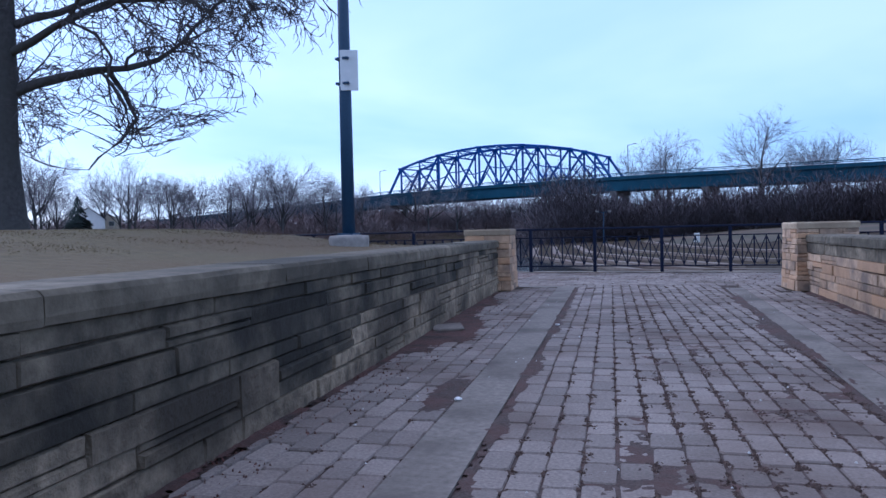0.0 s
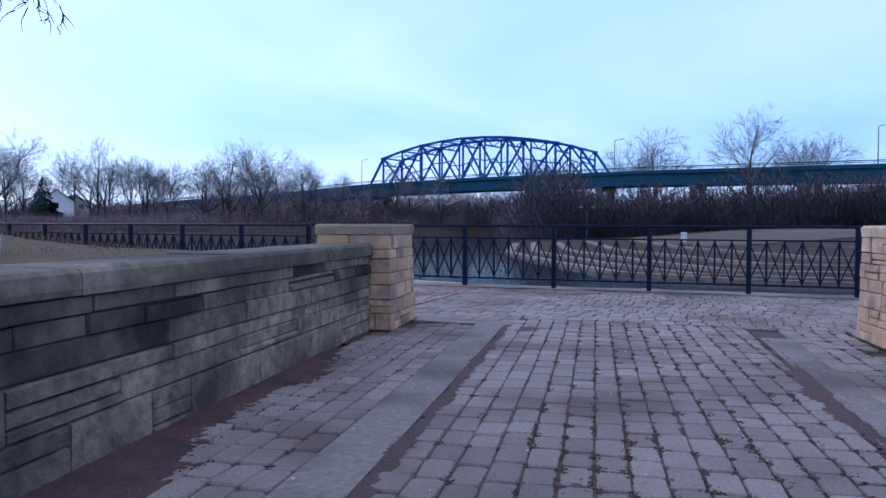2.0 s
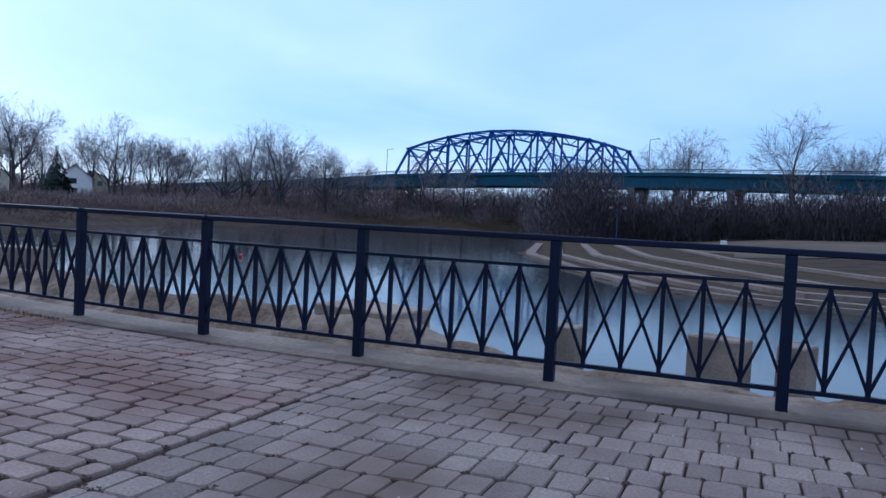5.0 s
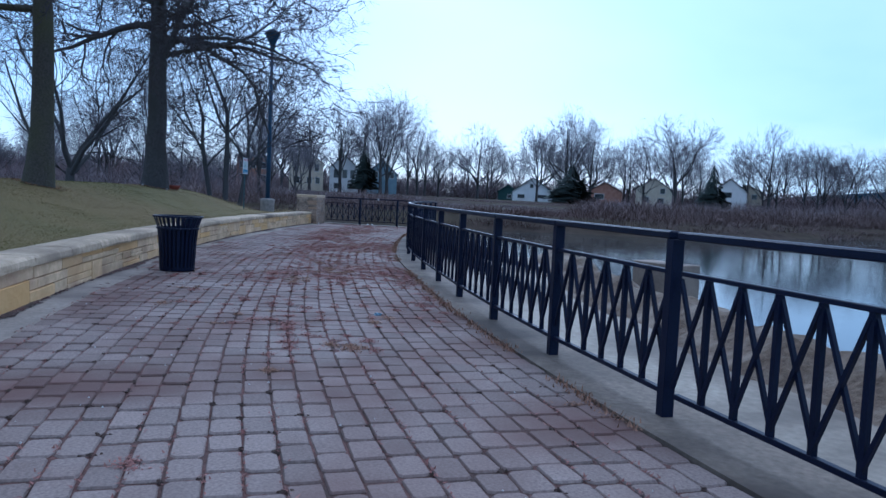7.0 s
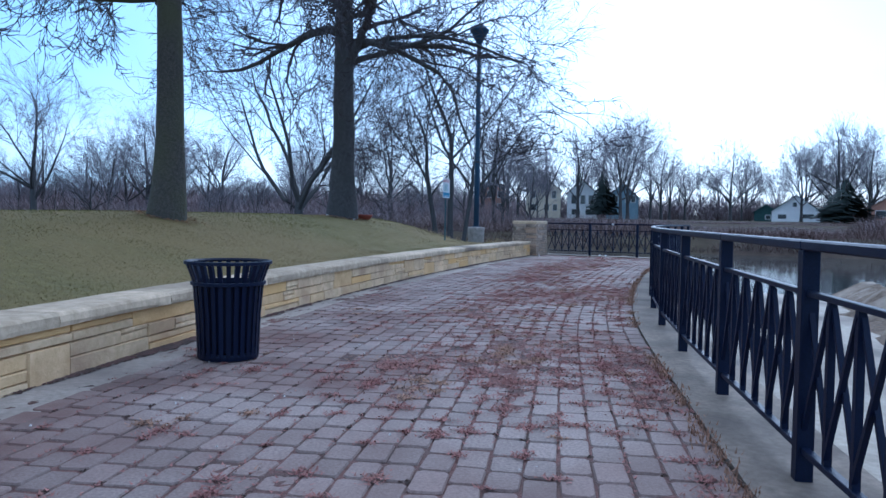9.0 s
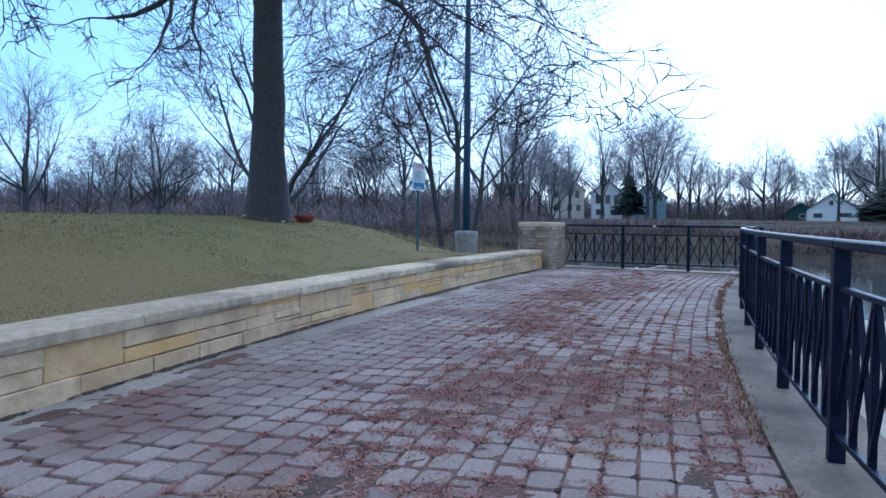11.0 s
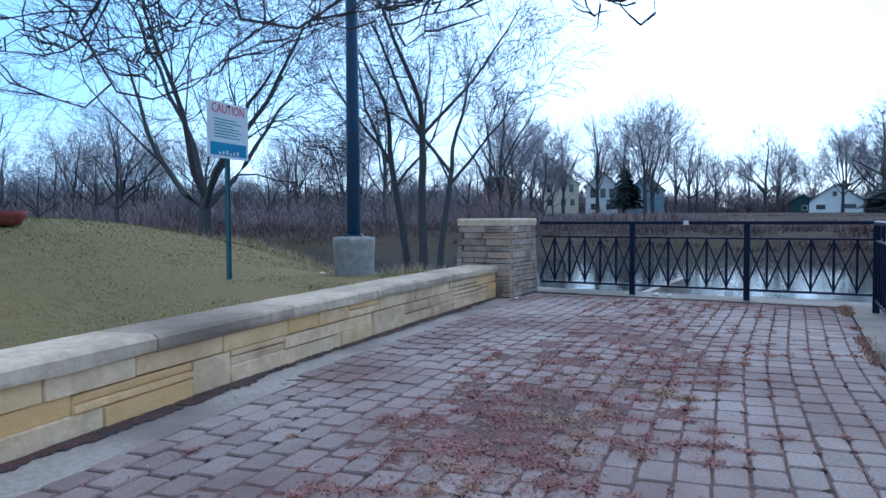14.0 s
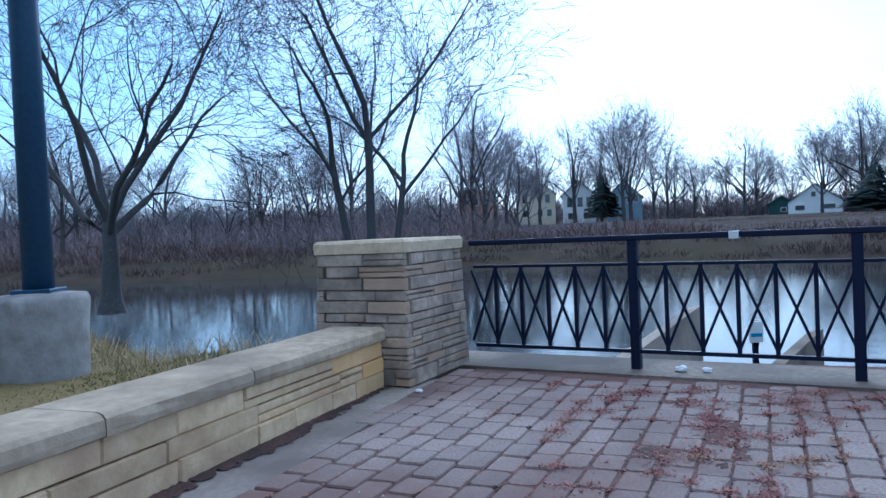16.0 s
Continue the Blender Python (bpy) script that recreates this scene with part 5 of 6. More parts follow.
for k_, (s0, z0) in enumerate(nodes):
    bm = bmesh.new()
    for z_ in (z0, z0 - 2.4):
        bar(bm, b_at(s0, -5.2, z_), b_at(s0, 5.2, z_), 0.4, 0.45)
    for a, b in ((-1, 1), (1, -1)):
        bar(bm, b_at(s0, 5.2 * a, z0), b_at(s0, 0, z0 - 2.4), 0.22, 0.22)
        if k_ < len(nodes) - 1:
            s1, z1 = nodes[k_ + 1]
            bar(bm, b_at(s0, 5.2 * a, z0), b_at(s1, 5.2 * b, z1), 0.22, 0.22)
    part("cross_brace", bm, STEEL, bridge)
for s in [T0, T1] + [T0 - 34 * k_ for k_ in range(1, 5)] + [T1 + 26 * k_ for k_ in range(1, 8)]:
    bm = bmesh.new()
    for off in (-4.5, 4.5):
        bar(bm, b_at(s, off, -3), b_at(s, off, deck_z(s) - 4.6), 1.6, 1.6, b_side)
    bar(bm, b_at(s, -6, deck_z(s) - 4.6), b_at(s, 6, deck_z(s) - 4.6), 1.8, 1.2)
    part("pier", bm, PIER_FAR, bridge, "concrete bent of two columns")
for yaw in (26.4, 6.8, -11.2):
    s = on_axis(yaw)
    lamp = thing("street_lamp", "tall grey street lamp standing on the bridge", "lamp", "lamps on the bridge", Matrix.Translation(b_at(s, 6.0, deck_z(s))))
    bm = lathe([(0.16, 0), (0.1, 10.2)], 8)
    part("pole", bm, PIER_FAR, lamp)
    bm = bmesh.new()
    bar(bm, (0, 0, 10.1), b_way * 2.0 + Vector((0, 0, 10.4)), 0.12, 0.12)
    part("arm", bm, PIER_FAR, lamp)
    bm = bmesh.new()
    bar(bm, b_way * 1.8 + Vector((0, 0, 10.4)), b_way * 2.7 + Vector((0, 0, 10.42)), 0.35, 0.2)
    part("head", bm, PIER_FAR, lamp)


# ---------------------------------------------------------------- things of the promenade
def bin_thing(x, y):
    b = thing("trash_bin", "black slatted steel trash bin with flared rim, standing on the paving", "bin", at=Matrix.Translation((x, y, 0.006)))
    part("liner", lathe([(0.20, 0.02), (0.225, 0.45), (0.24, 0.62)], 24, top=False), IRON, b, "black inner liner")
    part("base", lathe([(0.235, 0.0), (0.24, 0.03), (0.235, 0.05)], 28), IRON, b)
    slat = None
    for k_ in range(28):
        a = 2 * math.pi * k_ / 28
        if slat is None:
            bm = bmesh.new()
            for z0, z1, r0, r1 in ((0.03, 0.35, 0.235, 0.25), (0.35, 0.62, 0.25, 0.275), (0.62, 0.76, 0.275, 0.325)):
                bar(bm, (r0, 0, z0), (r1, 0, z1), 0.034, 0.008, (1, 0, 0))
            slat = part("slat", bm, IRON, b)
            me = slat.data
        else:
            slat = new("slat", me)
            slat.parent = b
        slat.matrix_local = Matrix.Rotation(a, 4, "Z")
    for z, r, name in ((0.60, 0.285, "band"), (0.765, 0.335, "rim")):
        bm = lathe([(r - 0.012, z - 0.015), (r + 0.008, z - 0.012), (r + 0.008, z + 0.012), (r - 0.012, z + 0.015), (r - 0.03, z)], 28, False, False)
        part(name, bm, IRON, b)
    return b


bin_thing(-14.0, 15.57)


FOOTING = material("chipped_concrete", (0.20, 0.185, 0.17), (0.34, 0.315, 0.29), 0.9, 9, 3.0, 0.7, (0.52, 0.50, 0.47), 0.66, depth=0.02)


def park_lamp(x, y, sunk=0.0):
    z = lawn_z(x, y) - sunk
    l_ = thing("lamp_post", "dark painted post-top lamp on a round concrete footing", "lamp post", "lamp posts on the lawn", Matrix.Translation((x, y, z)))
    part("footing", lathe([(0.245, -0.6), (0.247, 0.1), (0.252, 0.30), (0.262, 0.40), (0.264, 0.455), (0.25, 0.485), (0.12, 0.50)], 28), FOOTING, l_, "chipped round concrete footing", True)
    part("pole", lathe([(0.085, 0.50), (0.08, 2.0), (0.058, 6.02)], 14), POLE, l_, "dark painted pole", True)
    box_part("base_plate", (-0.11, -0.11, 0.495), (0.11, 0.11, 0.52), POLE, l_, 0.004)
    lantern = part("head", lathe([(0.07, 5.98), (0.09, 6.06), (0.25, 6.38), (0.275, 6.42)], 20), POLE, l_, "dark tapering lantern of a post-top lamp", True)
    part("lid", lathe([(0.30, 6.42), (0.29, 6.46), (0.16, 6.58), (0.04, 6.64)], 20), POLE, lantern, "domed lid", True)
    part("collar", lathe([(0.075, 5.9), (0.085, 5.93), (0.085, 5.98), (0.07, 6.0)], 14), POLE, l_, smooth=True)
    return l_


park_lamp(-30.72, 19.26, lawn_z(-30.72, 19.26) - 0.42)
lamp_a = park_lamp(-3.12, 8.35, 0.35)
NOTICE = material("white_sign", (0.55, 0.58, 0.6), (0.66, 0.68, 0.7), 0.5, 6, 2, 0.0)
SIGN_RED = material("sign_red", (0.45, 0.03, 0.03), (0.55, 0.06, 0.05), 0.5, 6, 2, 0.0)
SIGN_BLUE = material("sign_blue", (0.02, 0.17, 0.32), (0.03, 0.22, 0.40), 0.5, 6, 2, 0.0)
SIGN_TEAL = material("sign_teal_ink", (0.06, 0.25, 0.24), (0.09, 0.32, 0.3), 0.5, 6, 2, 0.0)
GREEN_POST = material("green_channel_post", (0.045, 0.10, 0.115), (0.07, 0.14, 0.155), 0.5, 20, 2, 0.1)


def lettering(body, size, mat, parent, m, name="lettering"):
    cu = bpy.data.curves.new(name, "FONT")
    cu.body, cu.size, cu.align_x, cu.align_y, cu.extrude = body, size, "CENTER", "CENTER", 0.0008
    tmp = bpy.data.objects.new(name, cu)
    scene.collection.objects.link(tmp)
    bpy.context.view_layer.update()
    me = bpy.data.meshes.new_from_object(tmp.evaluated_get(bpy.context.evaluated_depsgraph_get()))
    bpy.data.objects.remove(tmp)
    me.materials.clear()
    me.materials.append(mat)
    o = new(name, me)
    o.parent = parent
    o.matrix_local = m
    return o


# caution notice on a channel post
sx, sy_ = -28.84, 18.2
sz = lawn_z(sx, sy_)
notice = thing("caution_sign", "white caution sign with blue panel on a green post", "sign", at=Matrix.Translation((sx, sy_, sz)) @ Matrix.Rotation(radians(160), 4, "Z"))
bm = bmesh.new()
channel = [(-0.03, 0.018), (0.03, 0.018), (0.03, -0.004), (0.024, -0.004), (0.024, 0.012), (-0.024, 0.012), (-0.024, -0.004), (-0.03, -0.004)]
foot_, top__ = ([bm.verts.new((x, y, z)) for x, y in channel] for z in (-0.3, 1.68))
for k_ in range(8):
    bm.faces.new((foot_[k_], foot_[(k_ + 1) % 8], top__[(k_ + 1) % 8], top__[k_]))
bm.faces.new(top__)
part("post", bm, GREEN_POST, notice, "green steel channel post")
board = box_part("board", (-0.34, -0.014, 1.19), (0.34, -0.006, 1.73), NOTICE, notice, 0.002, label="white sheet metal board")
flat_up = Matrix.Translation((0, -0.016, 1.66)) @ Matrix.Rotation(radians(90), 4, "X")
lettering("CAUTION", 0.122, SIGN_RED, board, flat_up)
for k_ in range(7):
    w_ = (0.16, 0.2, 0.13, 0.18, 0.2, 0.17, 0.19)[k_]
    box_part("text_line", (-0.24, -0.0165, 1.555 - 0.028 * k_), (-0.24 + w_ * 2.3, -0.0145, 1.566 - 0.028 * k_), SIGN_TEAL, board)
box_part("panel", (-0.30, -0.0165, 1.215), (0.30, -0.0145, 1.34), SIGN_BLUE, board, label="blue panel")
for k_ in range(6):
    box_part("mark", (-0.17 + 0.06 * k_, -0.0185, 1.225), (-0.14 + 0.06 * k_, -0.017, 1.245 + 0.01 * (k_ % 3)), NOTICE, board)
box_part("bolt", (-0.012, -0.024, 1.69), (0.012, -0.014, 1.71), IRON, board)

# plain plate on the lamp post by the entrance
plate = box_part("plate", (0.07, -0.06, 2.36), (0.085, 0.17, 2.88), NOTICE, lamp_a, 0.003, Matrix.Rotation(radians(-62), 4, "Z"), "plain pale metal plate")
box_part("band", (-0.09, -0.09, 2.44), (0.09, 0.09, 2.47), POLE, lamp_a)
box_part("band", (-0.09, -0.09, 2.76), (0.09, 0.09, 2.79), POLE, lamp_a)


# ---------------------------------------------------------------- small things
def crumple(name, label, x, y, z, size, mat, seed, category="litter"):
    r = random.Random(seed)
    bm = bmesh.new()
    bmesh.ops.create_icosphere(bm, subdivisions=2, radius=size)
    for v in bm.verts:
        v.co *= r.uniform(0.55, 1.1)
        v.co.z *= 0.45
    o = part(name, bm, mat)
    o.location = (x, y, z + size * 0.3)
    return tagged(o, label, category)


PAPER = material("paper", (0.6, 0.6, 0.6), (0.78, 0.78, 0.77), 0.8, 20, 4, 0.3)
crumple("paper_scrap", "crumpled white paper scrap at the railing foot", -31.95, 23.45, 0.012, 0.06, PAPER, 1)
crumple("paper_scrap", "torn white paper scrap at the railing foot", -31.87, 23.62, 0.012, 0.045, PAPER, 2)
crumple("paper_scrap", "white paper scrap on the grass by the lamp footing", -31.28, 19.05, lawn_z(-31.28, 19.05), 0.07, PAPER, 3)
crumple("paper_scrap", "dirty white paper scrap by the lamp footing", -30.85, 18.85, lawn_z(-30.85, 18.85), 0.06, PAPER, 4)
crumple("paper_scrap", "small white scrap beside the low wall", -31.75, 21.42, 0.006, 0.03, PAPER, 5)
crumple("paper_scrap", "white paper scrap at the foot of the oak", -28.02, 15.0, lawn_z(-28.02, 15.0), 0.05, PAPER, 6)
crumple("paper_scrap", "torn white scrap at the foot of the oak", -27.95, 15.72, lawn_z(-27.95, 15.72), 0.05, PAPER, 7)
crumple("paper_scrap", "white scrap lying on the dry lawn", -11.07, 13.9, lawn_z(-11.07, 13.9), 0.04, PAPER, 8)
crumple("paper_scrap", "small white scrap on the concrete strip", -0.23, 7.54, 0.012, 0.03, PAPER, 9)
crumple("paper_scrap", "small white scrap beside the concrete strip", -0.10, 3.9, 0.012, 0.028, PAPER, 10)
BLUE_FILM = material("blue_film", (0.17, 0.27, 0.36), (0.25, 0.36, 0.45), 0.5, 20, 4, 0.2)
crumple("plastic_scrap", "flattened pale blue plastic scrap on the pavers", -9.89, 17.34, -0.006, 0.045, BLUE_FILM, 11)
# unidentified low red object, given the made-up shape of a shallow bowl
DULL_RED = material("dull_red", (0.20, 0.05, 0.035), (0.33, 0.09, 0.06), 0.85, 14, 2, 0.4)
red_z = lawn_z(-28.98, 15.87)
low_red = thing("red_planter", "low dull red object lying on the grass by the oak", "planter", at=Matrix.Translation((-28.98, 15.95, red_z)))
part("bowl", lathe([(0.14, -0.02), (0.20, 0.07), (0.215, 0.12), (0.19, 0.12), (0.15, 0.06)], 20, top=True), DULL_RED, low_red, smooth=True)
tag_at = END_A + END_WAY * 2.217
tag_ = box_part("rail_tag", (-0.035, -0.045, 1.02), (0.035, 0.045, 1.078), TRIM, None, 0.004, Matrix.Translation(tag_at) @ Matrix.Rotation(math.atan2(END_WAY.y, END_WAY.x), 4, "Z"))
tagged(tag_, "small white tag clipped to the end railing", "tag")

# blocks standing in the river, a buoy and a marker
def river_block(x, y, sx_, sy__, top, turn, label):
    bm = bmesh.new()
    box(bm, (-sx_ / 2, -sy__ / 2, WATER_Z - 1.0), (sx_ / 2, sy__ / 2, top), 0.03)
    o = part("concrete_block", bm, CONCRETE)
    o.matrix_world = Matrix.Translation((x, y, 0)) @ Matrix.Rotation(turn, 4, "Z")
    return tagged(o, label, "block", "blocks in the river")


river_block(-2.95, 26.1, 0.55, 0.5, -0.7, -0.2, "small square concrete block standing in the river")
river_block(-0.3, 26.5, 0.95, 0.6, -0.7, -0.5, "pale-topped concrete block standing in the river")
river_block(0.95, 26.4, 0.5, 0.6, -0.7, -0.4, "small worn concrete block standing in the river")
river_block(-24.5, 32.4, 2.2, 1.0, -0.69, 0.2, "large concrete block with a pale top in the river")
river_block(-6.4, 24.9, 1.9, 1.2, -0.55, -0.3, "broad grey concrete block beside the parapet")
buoy = thing("buoy", "small red round buoy floating on the river", "buoy", at=Matrix.Translation((-28.4, 50.8, WATER_Z)))
part("float", lathe([(0.03, -0.06), (0.1, 0.03), (0.12, 0.1), (0.1, 0.18), (0.03, 0.22)], 16), SIGN_RED, buoy, smooth=True)
part("ring", lathe([(0.01, 0.22), (0.02, 0.25), (0.01, 0.27)], 8), IRON, buoy)
mark = thing("marker_post", "white marker board with a blue band by the breakwater", "marker", at=Matrix.Translation((-38.9, 27.4, 0)))
box_part("post", (-0.04, -0.04, -2.6), (0.04, 0.04, -0.9), IRON, mark)
face = box_part("board", (0.04, -0.12, -0.98), (0.06, 0.12, -0.62), TRIM, mark, label="white board")
box_part("band", (0.061, -0.10, -0.88), (0.067, 0.10, -0.82), SIGN_BLUE, face, label="blue band")
box_part("bracket", (0.0, -0.05, -1.05), (0.04, 0.05, -0.98), IRON, mark)

# ---------------------------------------------------------------- grass blades
gr = random.Random(51)


def grass(name, label, spots, mat, low_h, high_h):
    verts, faces = [], []
    for x, y in spots:
        z = lawn_z(x, y) - 0.005
        a, h, w = gr.uniform(0, 6.283), gr.uniform(low_h, high_h), gr.uniform(0.003, 0.008)
        b = gr.uniform(0, 6.283)
        lean = h * gr.uniform(0.2, 1.1)
        k_ = len(verts)
        verts += [(x - math.cos(a) * w, y - math.sin(a) * w, z), (x + math.cos(a) * w, y + math.sin(a) * w, z), (x + math.cos(b) * lean, y + math.sin(b) * lean, z + h)]
        faces.append((k_, k_ + 1, k_ + 2))
    return tagged(mesh_ob(name, verts, faces, mat), label, "grass", kind="stuff")


near = []
for _ in range(90000):
    x = gr.uniform(-33, -9)
    back = gr.random() ** 1.6 * 5.0
    near.append((x, wall_y(x) - 0.46 - back))
dry_near = []
for _ in range(26000):
    y = gr.uniform(1.0, 12.0)
    dry_near.append((left_wall_x(y) - 0.5 - gr.random() ** 1.5 * 4.0, y))
grass("grass", "short yellow-green winter grass of the lawn", near, BLADE, 0.008, 0.026)
grass("grass", "short dry grass behind the weathered wall", dry_near, DRY_BLADE, 0.006, 0.022)
DRY = material("dry_grass", (0.28, 0.22, 0.115), (0.50, 0.39, 0.22), 0.9, 3, 0.5, 0.0, vary=0.3, island=True)
tall = []
for _ in range(16000):
    x, y = gr.uniform(-38, -30.5), gr.uniform(16, 21.2)
    off = (x + 31.2) * -0.83 + (y - 20.3) * 0.55
    if -0.8 < off < 4.2 and y < wall_y(x) - 0.5 and gr.random() < 0.85 - 0.15 * abs(off - 1.2):
        tall.append((x, y))
grass("dry_grass", "tall dry yellow grass on the river bank", tall, DRY, 0.05, 0.19)


# ---------------------------------------------------------------- brick pavers, last
prng = random.Random(3)
PW, PL = 0.160, 0.25


def paver_geo(cx, cy, way, length, width, zc):
    """Ring of corners of one worn paver: cut corners, chamfered top."""
    way = Vector((way[0], way[1])).normalized()
    side = Vector((-way.y, way.x))
    turn = prng.uniform(-0.025, 0.025)
    tx, ty = prng.uniform(-0.012, 0.012), prng.uniform(-0.012, 0.012)
    cut = prng.uniform(0.008, 0.026)
    a, b = length / 2, width / 2
    rim = [(-a + cut, -b), (a - cut, -b), (a, -b + cut), (a, b - cut), (a - cut, b), (-a + cut, b), (-a, b - cut), (-a, -b + cut)]
    rim = [(u + prng.uniform(-0.005, 0.005), v + prng.uniform(-0.005, 0.005)) for u, v in rim]
    verts = []
    for f, z in ((1.0, -0.03), (1.0, -0.009), (0.93, 0.0)):
        for u, v in rim:
            p = Vector((cx, cy)) + way * (u * f - turn * v) + side * (v * f + turn * u)
            verts.append((p.x, p.y, zc + z + (tx * u + ty * v)))
    return verts


PAVER_FACES = [tuple(range(16, 24))] + [(r_ * 8 + n, r_ * 8 + (n + 1) % 8, r_ * 8 + 8 + (n + 1) % 8, r_ * 8 + 8 + n) for r_ in range(2) for n in range(8)]
ROWS_END = 13.6
GATE_X = -2.6


def deck_pavers():
    """Courses that follow the railing, staggered."""
    out = []
    n = 0.26 + PW / 2 + 0.008
    while n < 5.4:
        x = GATE_X - 0.012
        start = prng.uniform(0.4, 1.0)
        while x > -33.2:
            px, py = offset_rail(x, n)
            slope = (rail_y(x + 0.05) - rail_y(x - 0.05)) / 0.1
            length = PL * prng.uniform(0.86, 1.14) * start
            start = 1.0
            step_ = length / math.sqrt(1 + slope * slope)
            px, py = offset_rail(x - step_ / 2, n)
            if py > wall_y(px) + 0.31 + PW / 2 and beyond_end(px, py) < -0.36:
                out.append((px, py, (1, slope), length - 0.011, PW - 0.011))
            x -= step_
        n += PW
    # before the gate the pavers stand across, in straight rows
    y = 17.46
    row = 0
    while y > 13.3:
        x, first = 9.6, 0.5 if row % 2 else 1.0
        while x > GATE_X + 0.03:
            w = min(0.170 * prng.uniform(0.92, 1.08) * first, x - GATE_X)
            first, c_ = 1.0, x - w / 2
            y0 = max(y - 0.235, 13.285 if c_ < -0.97 else 13.36 if c_ > 2.4 else ROWS_END)
            if y - y0 > 0.05 and w > 0.04:
                out.append((c_, (y + y0) / 2, (0.02, 1), y - y0 - 0.008, w - 0.008))
            x -= w
        y -= 0.235
        row += 1
    return out


def entry_pavers():
    """Columns that run with the concrete strips, cut where they meet the walls."""
    out = []

    def column(edge, sign, limit):
        k_ = 0
        while k_ < 26:
            y, some = -6 + prng.uniform(0, PL), False
            while y < ROWS_END - 0.06:
                length = min(PL * prng.uniform(0.82, 1.2), ROWS_END - y)
                m = y + length / 2
                x0 = edge(m) + sign * 0.153 * k_
                x1 = x0 + sign * 0.153
                if sign * (limit(m) - x1) < 0:
                    x1 = limit(m)
                w = abs(x1 - x0)
                x = (x0 + x1) / 2
                if sign * (x1 - x0) > 0.05 and length > 0.06 and not (x < -1.95 and m > 12.05) and not (x > 2.35 and m > 12.25) and not (x < -0.95 and m > 12.84):
                    some = True
                    out.append((x, m, (-0.125, 1), length - 0.010, w - 0.010))
                y += length
            k_ += 1
            if not some:
                break

    column(lambda y: left_strip_x(y) - 0.006, -1, lambda y: left_wall_x(y) + 0.07)
    column(lambda y: left_strip_x(y) + 0.31 + 0.045, 1, lambda y: right_strip_x(y) - 0.27 - 0.045)
    column(lambda y: right_strip_x(y) + 0.006, 1, lambda y: right_wall_x(y) - 0.05)
    return out


def lay(pavers, parent, near, joined, single):
    """Pavers inside the near stretch become pieces; the rest is one mesh."""
    verts, faces = [], []
    pieces = 0
    for x, y, way, length, width in pavers:
        zc = prng.uniform(-0.004, 0.004)
        v = paver_geo(x, y, way, length, width, zc)
        if near(x, y) and pieces < 290:
            me = bpy.data.meshes.new("paver")
            me.from_pydata(v, [], PAVER_FACES)
            me.materials.append(single)
            o = new("paver", me)
            o.parent = parent
            pieces += 1
        else:
            k_ = len(verts)
            verts += v
            faces += [tuple(i + k_ for i in f) for f in PAVER_FACES]
    rest = mesh_ob("pavers", verts, faces, joined, parent)
    rest["kind"] = "stuff"


paving = thing("pavement", "weathered grey-red brick pavers with soil in the joints", "paving", kind="structure")
DECK_LAID = deck_pavers()
ENTRY_LAID = entry_pavers()
lay([p for p in DECK_LAID if p[0] < GATE_X], paving, lambda x, y: -8.2 < x < -4.6 and y < 17.3, PAVER, PAVER_PIECE)
before_gate = thing("pavement", "weathered grey brick pavers in straight rows before the gate", "paving", kind="structure")
lay([p for p in DECK_LAID if p[0] >= GATE_X], before_gate, lambda x, y: -1.6 < x < 1.2 and 13.3 < y < 15.6, GREY_PAVER, GREY_PIECE)
entry = thing("pavement", "weathered grey brick pavers of the entrance walk", "paving", kind="structure")
lay(ENTRY_LAID, entry, lambda x, y: 2.5 < y < 5.6 and -0.1 < x < 2.2, GREY_PAVER, GREY_PIECE)


# ---------------------------------------------------------------- dead weeds and litter in the joints
SOIL_TUFT = material("soil_tuft", (0.04, 0.026, 0.021), (0.10, 0.068, 0.055), 0.95, 30, 2, 0.0, vary=0.3, island=True)
BITS = material("pale_bits", (0.45, 0.44, 0.42), (0.65, 0.64, 0.62), 0.8, 30, 2, 0.0)


def tufts(name, label, spots, seed, mat, category="weeds", grain_=(0.006, 0.016), high=0.012):
    """Low soft clumps: many small crumbs, each a shallow five-sided cone, round each spot (x, y, radius, count, stretch, turn)."""
    r = random.Random(seed)
    verts, faces = [], []
    for x, y, rad, count, stretch_, turn in spots:
        c, s_ = math.cos(turn), math.sin(turn)
        for _ in range(count):
            a, d = r.uniform(0, 6.283), rad * r.random() ** 0.8
            u, v = d * math.cos(a) * stretch_, d * math.sin(a)
            px, py = x + u * c - v * s_, y + u * s_ + v * c
            g = r.uniform(*grain_)
            k_ = len(verts)
            b0 = r.uniform(0, 6.283)
            for j in range(5):
                verts.append((px + g * math.cos(b0 + 1.2566 * j) * r.uniform(0.6, 1.2), py + g * math.sin(b0 + 1.2566 * j) * r.uniform(0.6, 1.2), -0.004))
            verts.append((px + r.uniform(-g, g) * 0.5, py + r.uniform(-g, g) * 0.5, 0.003 + high * r.random() * (1.15 - d / rad)))
            faces += [(k_ + j, k_ + (j + 1) % 5, k_ + 5) for j in range(5)]
    return tagged(mesh_ob(name, verts, faces, mat), label, category, kind="stuff")


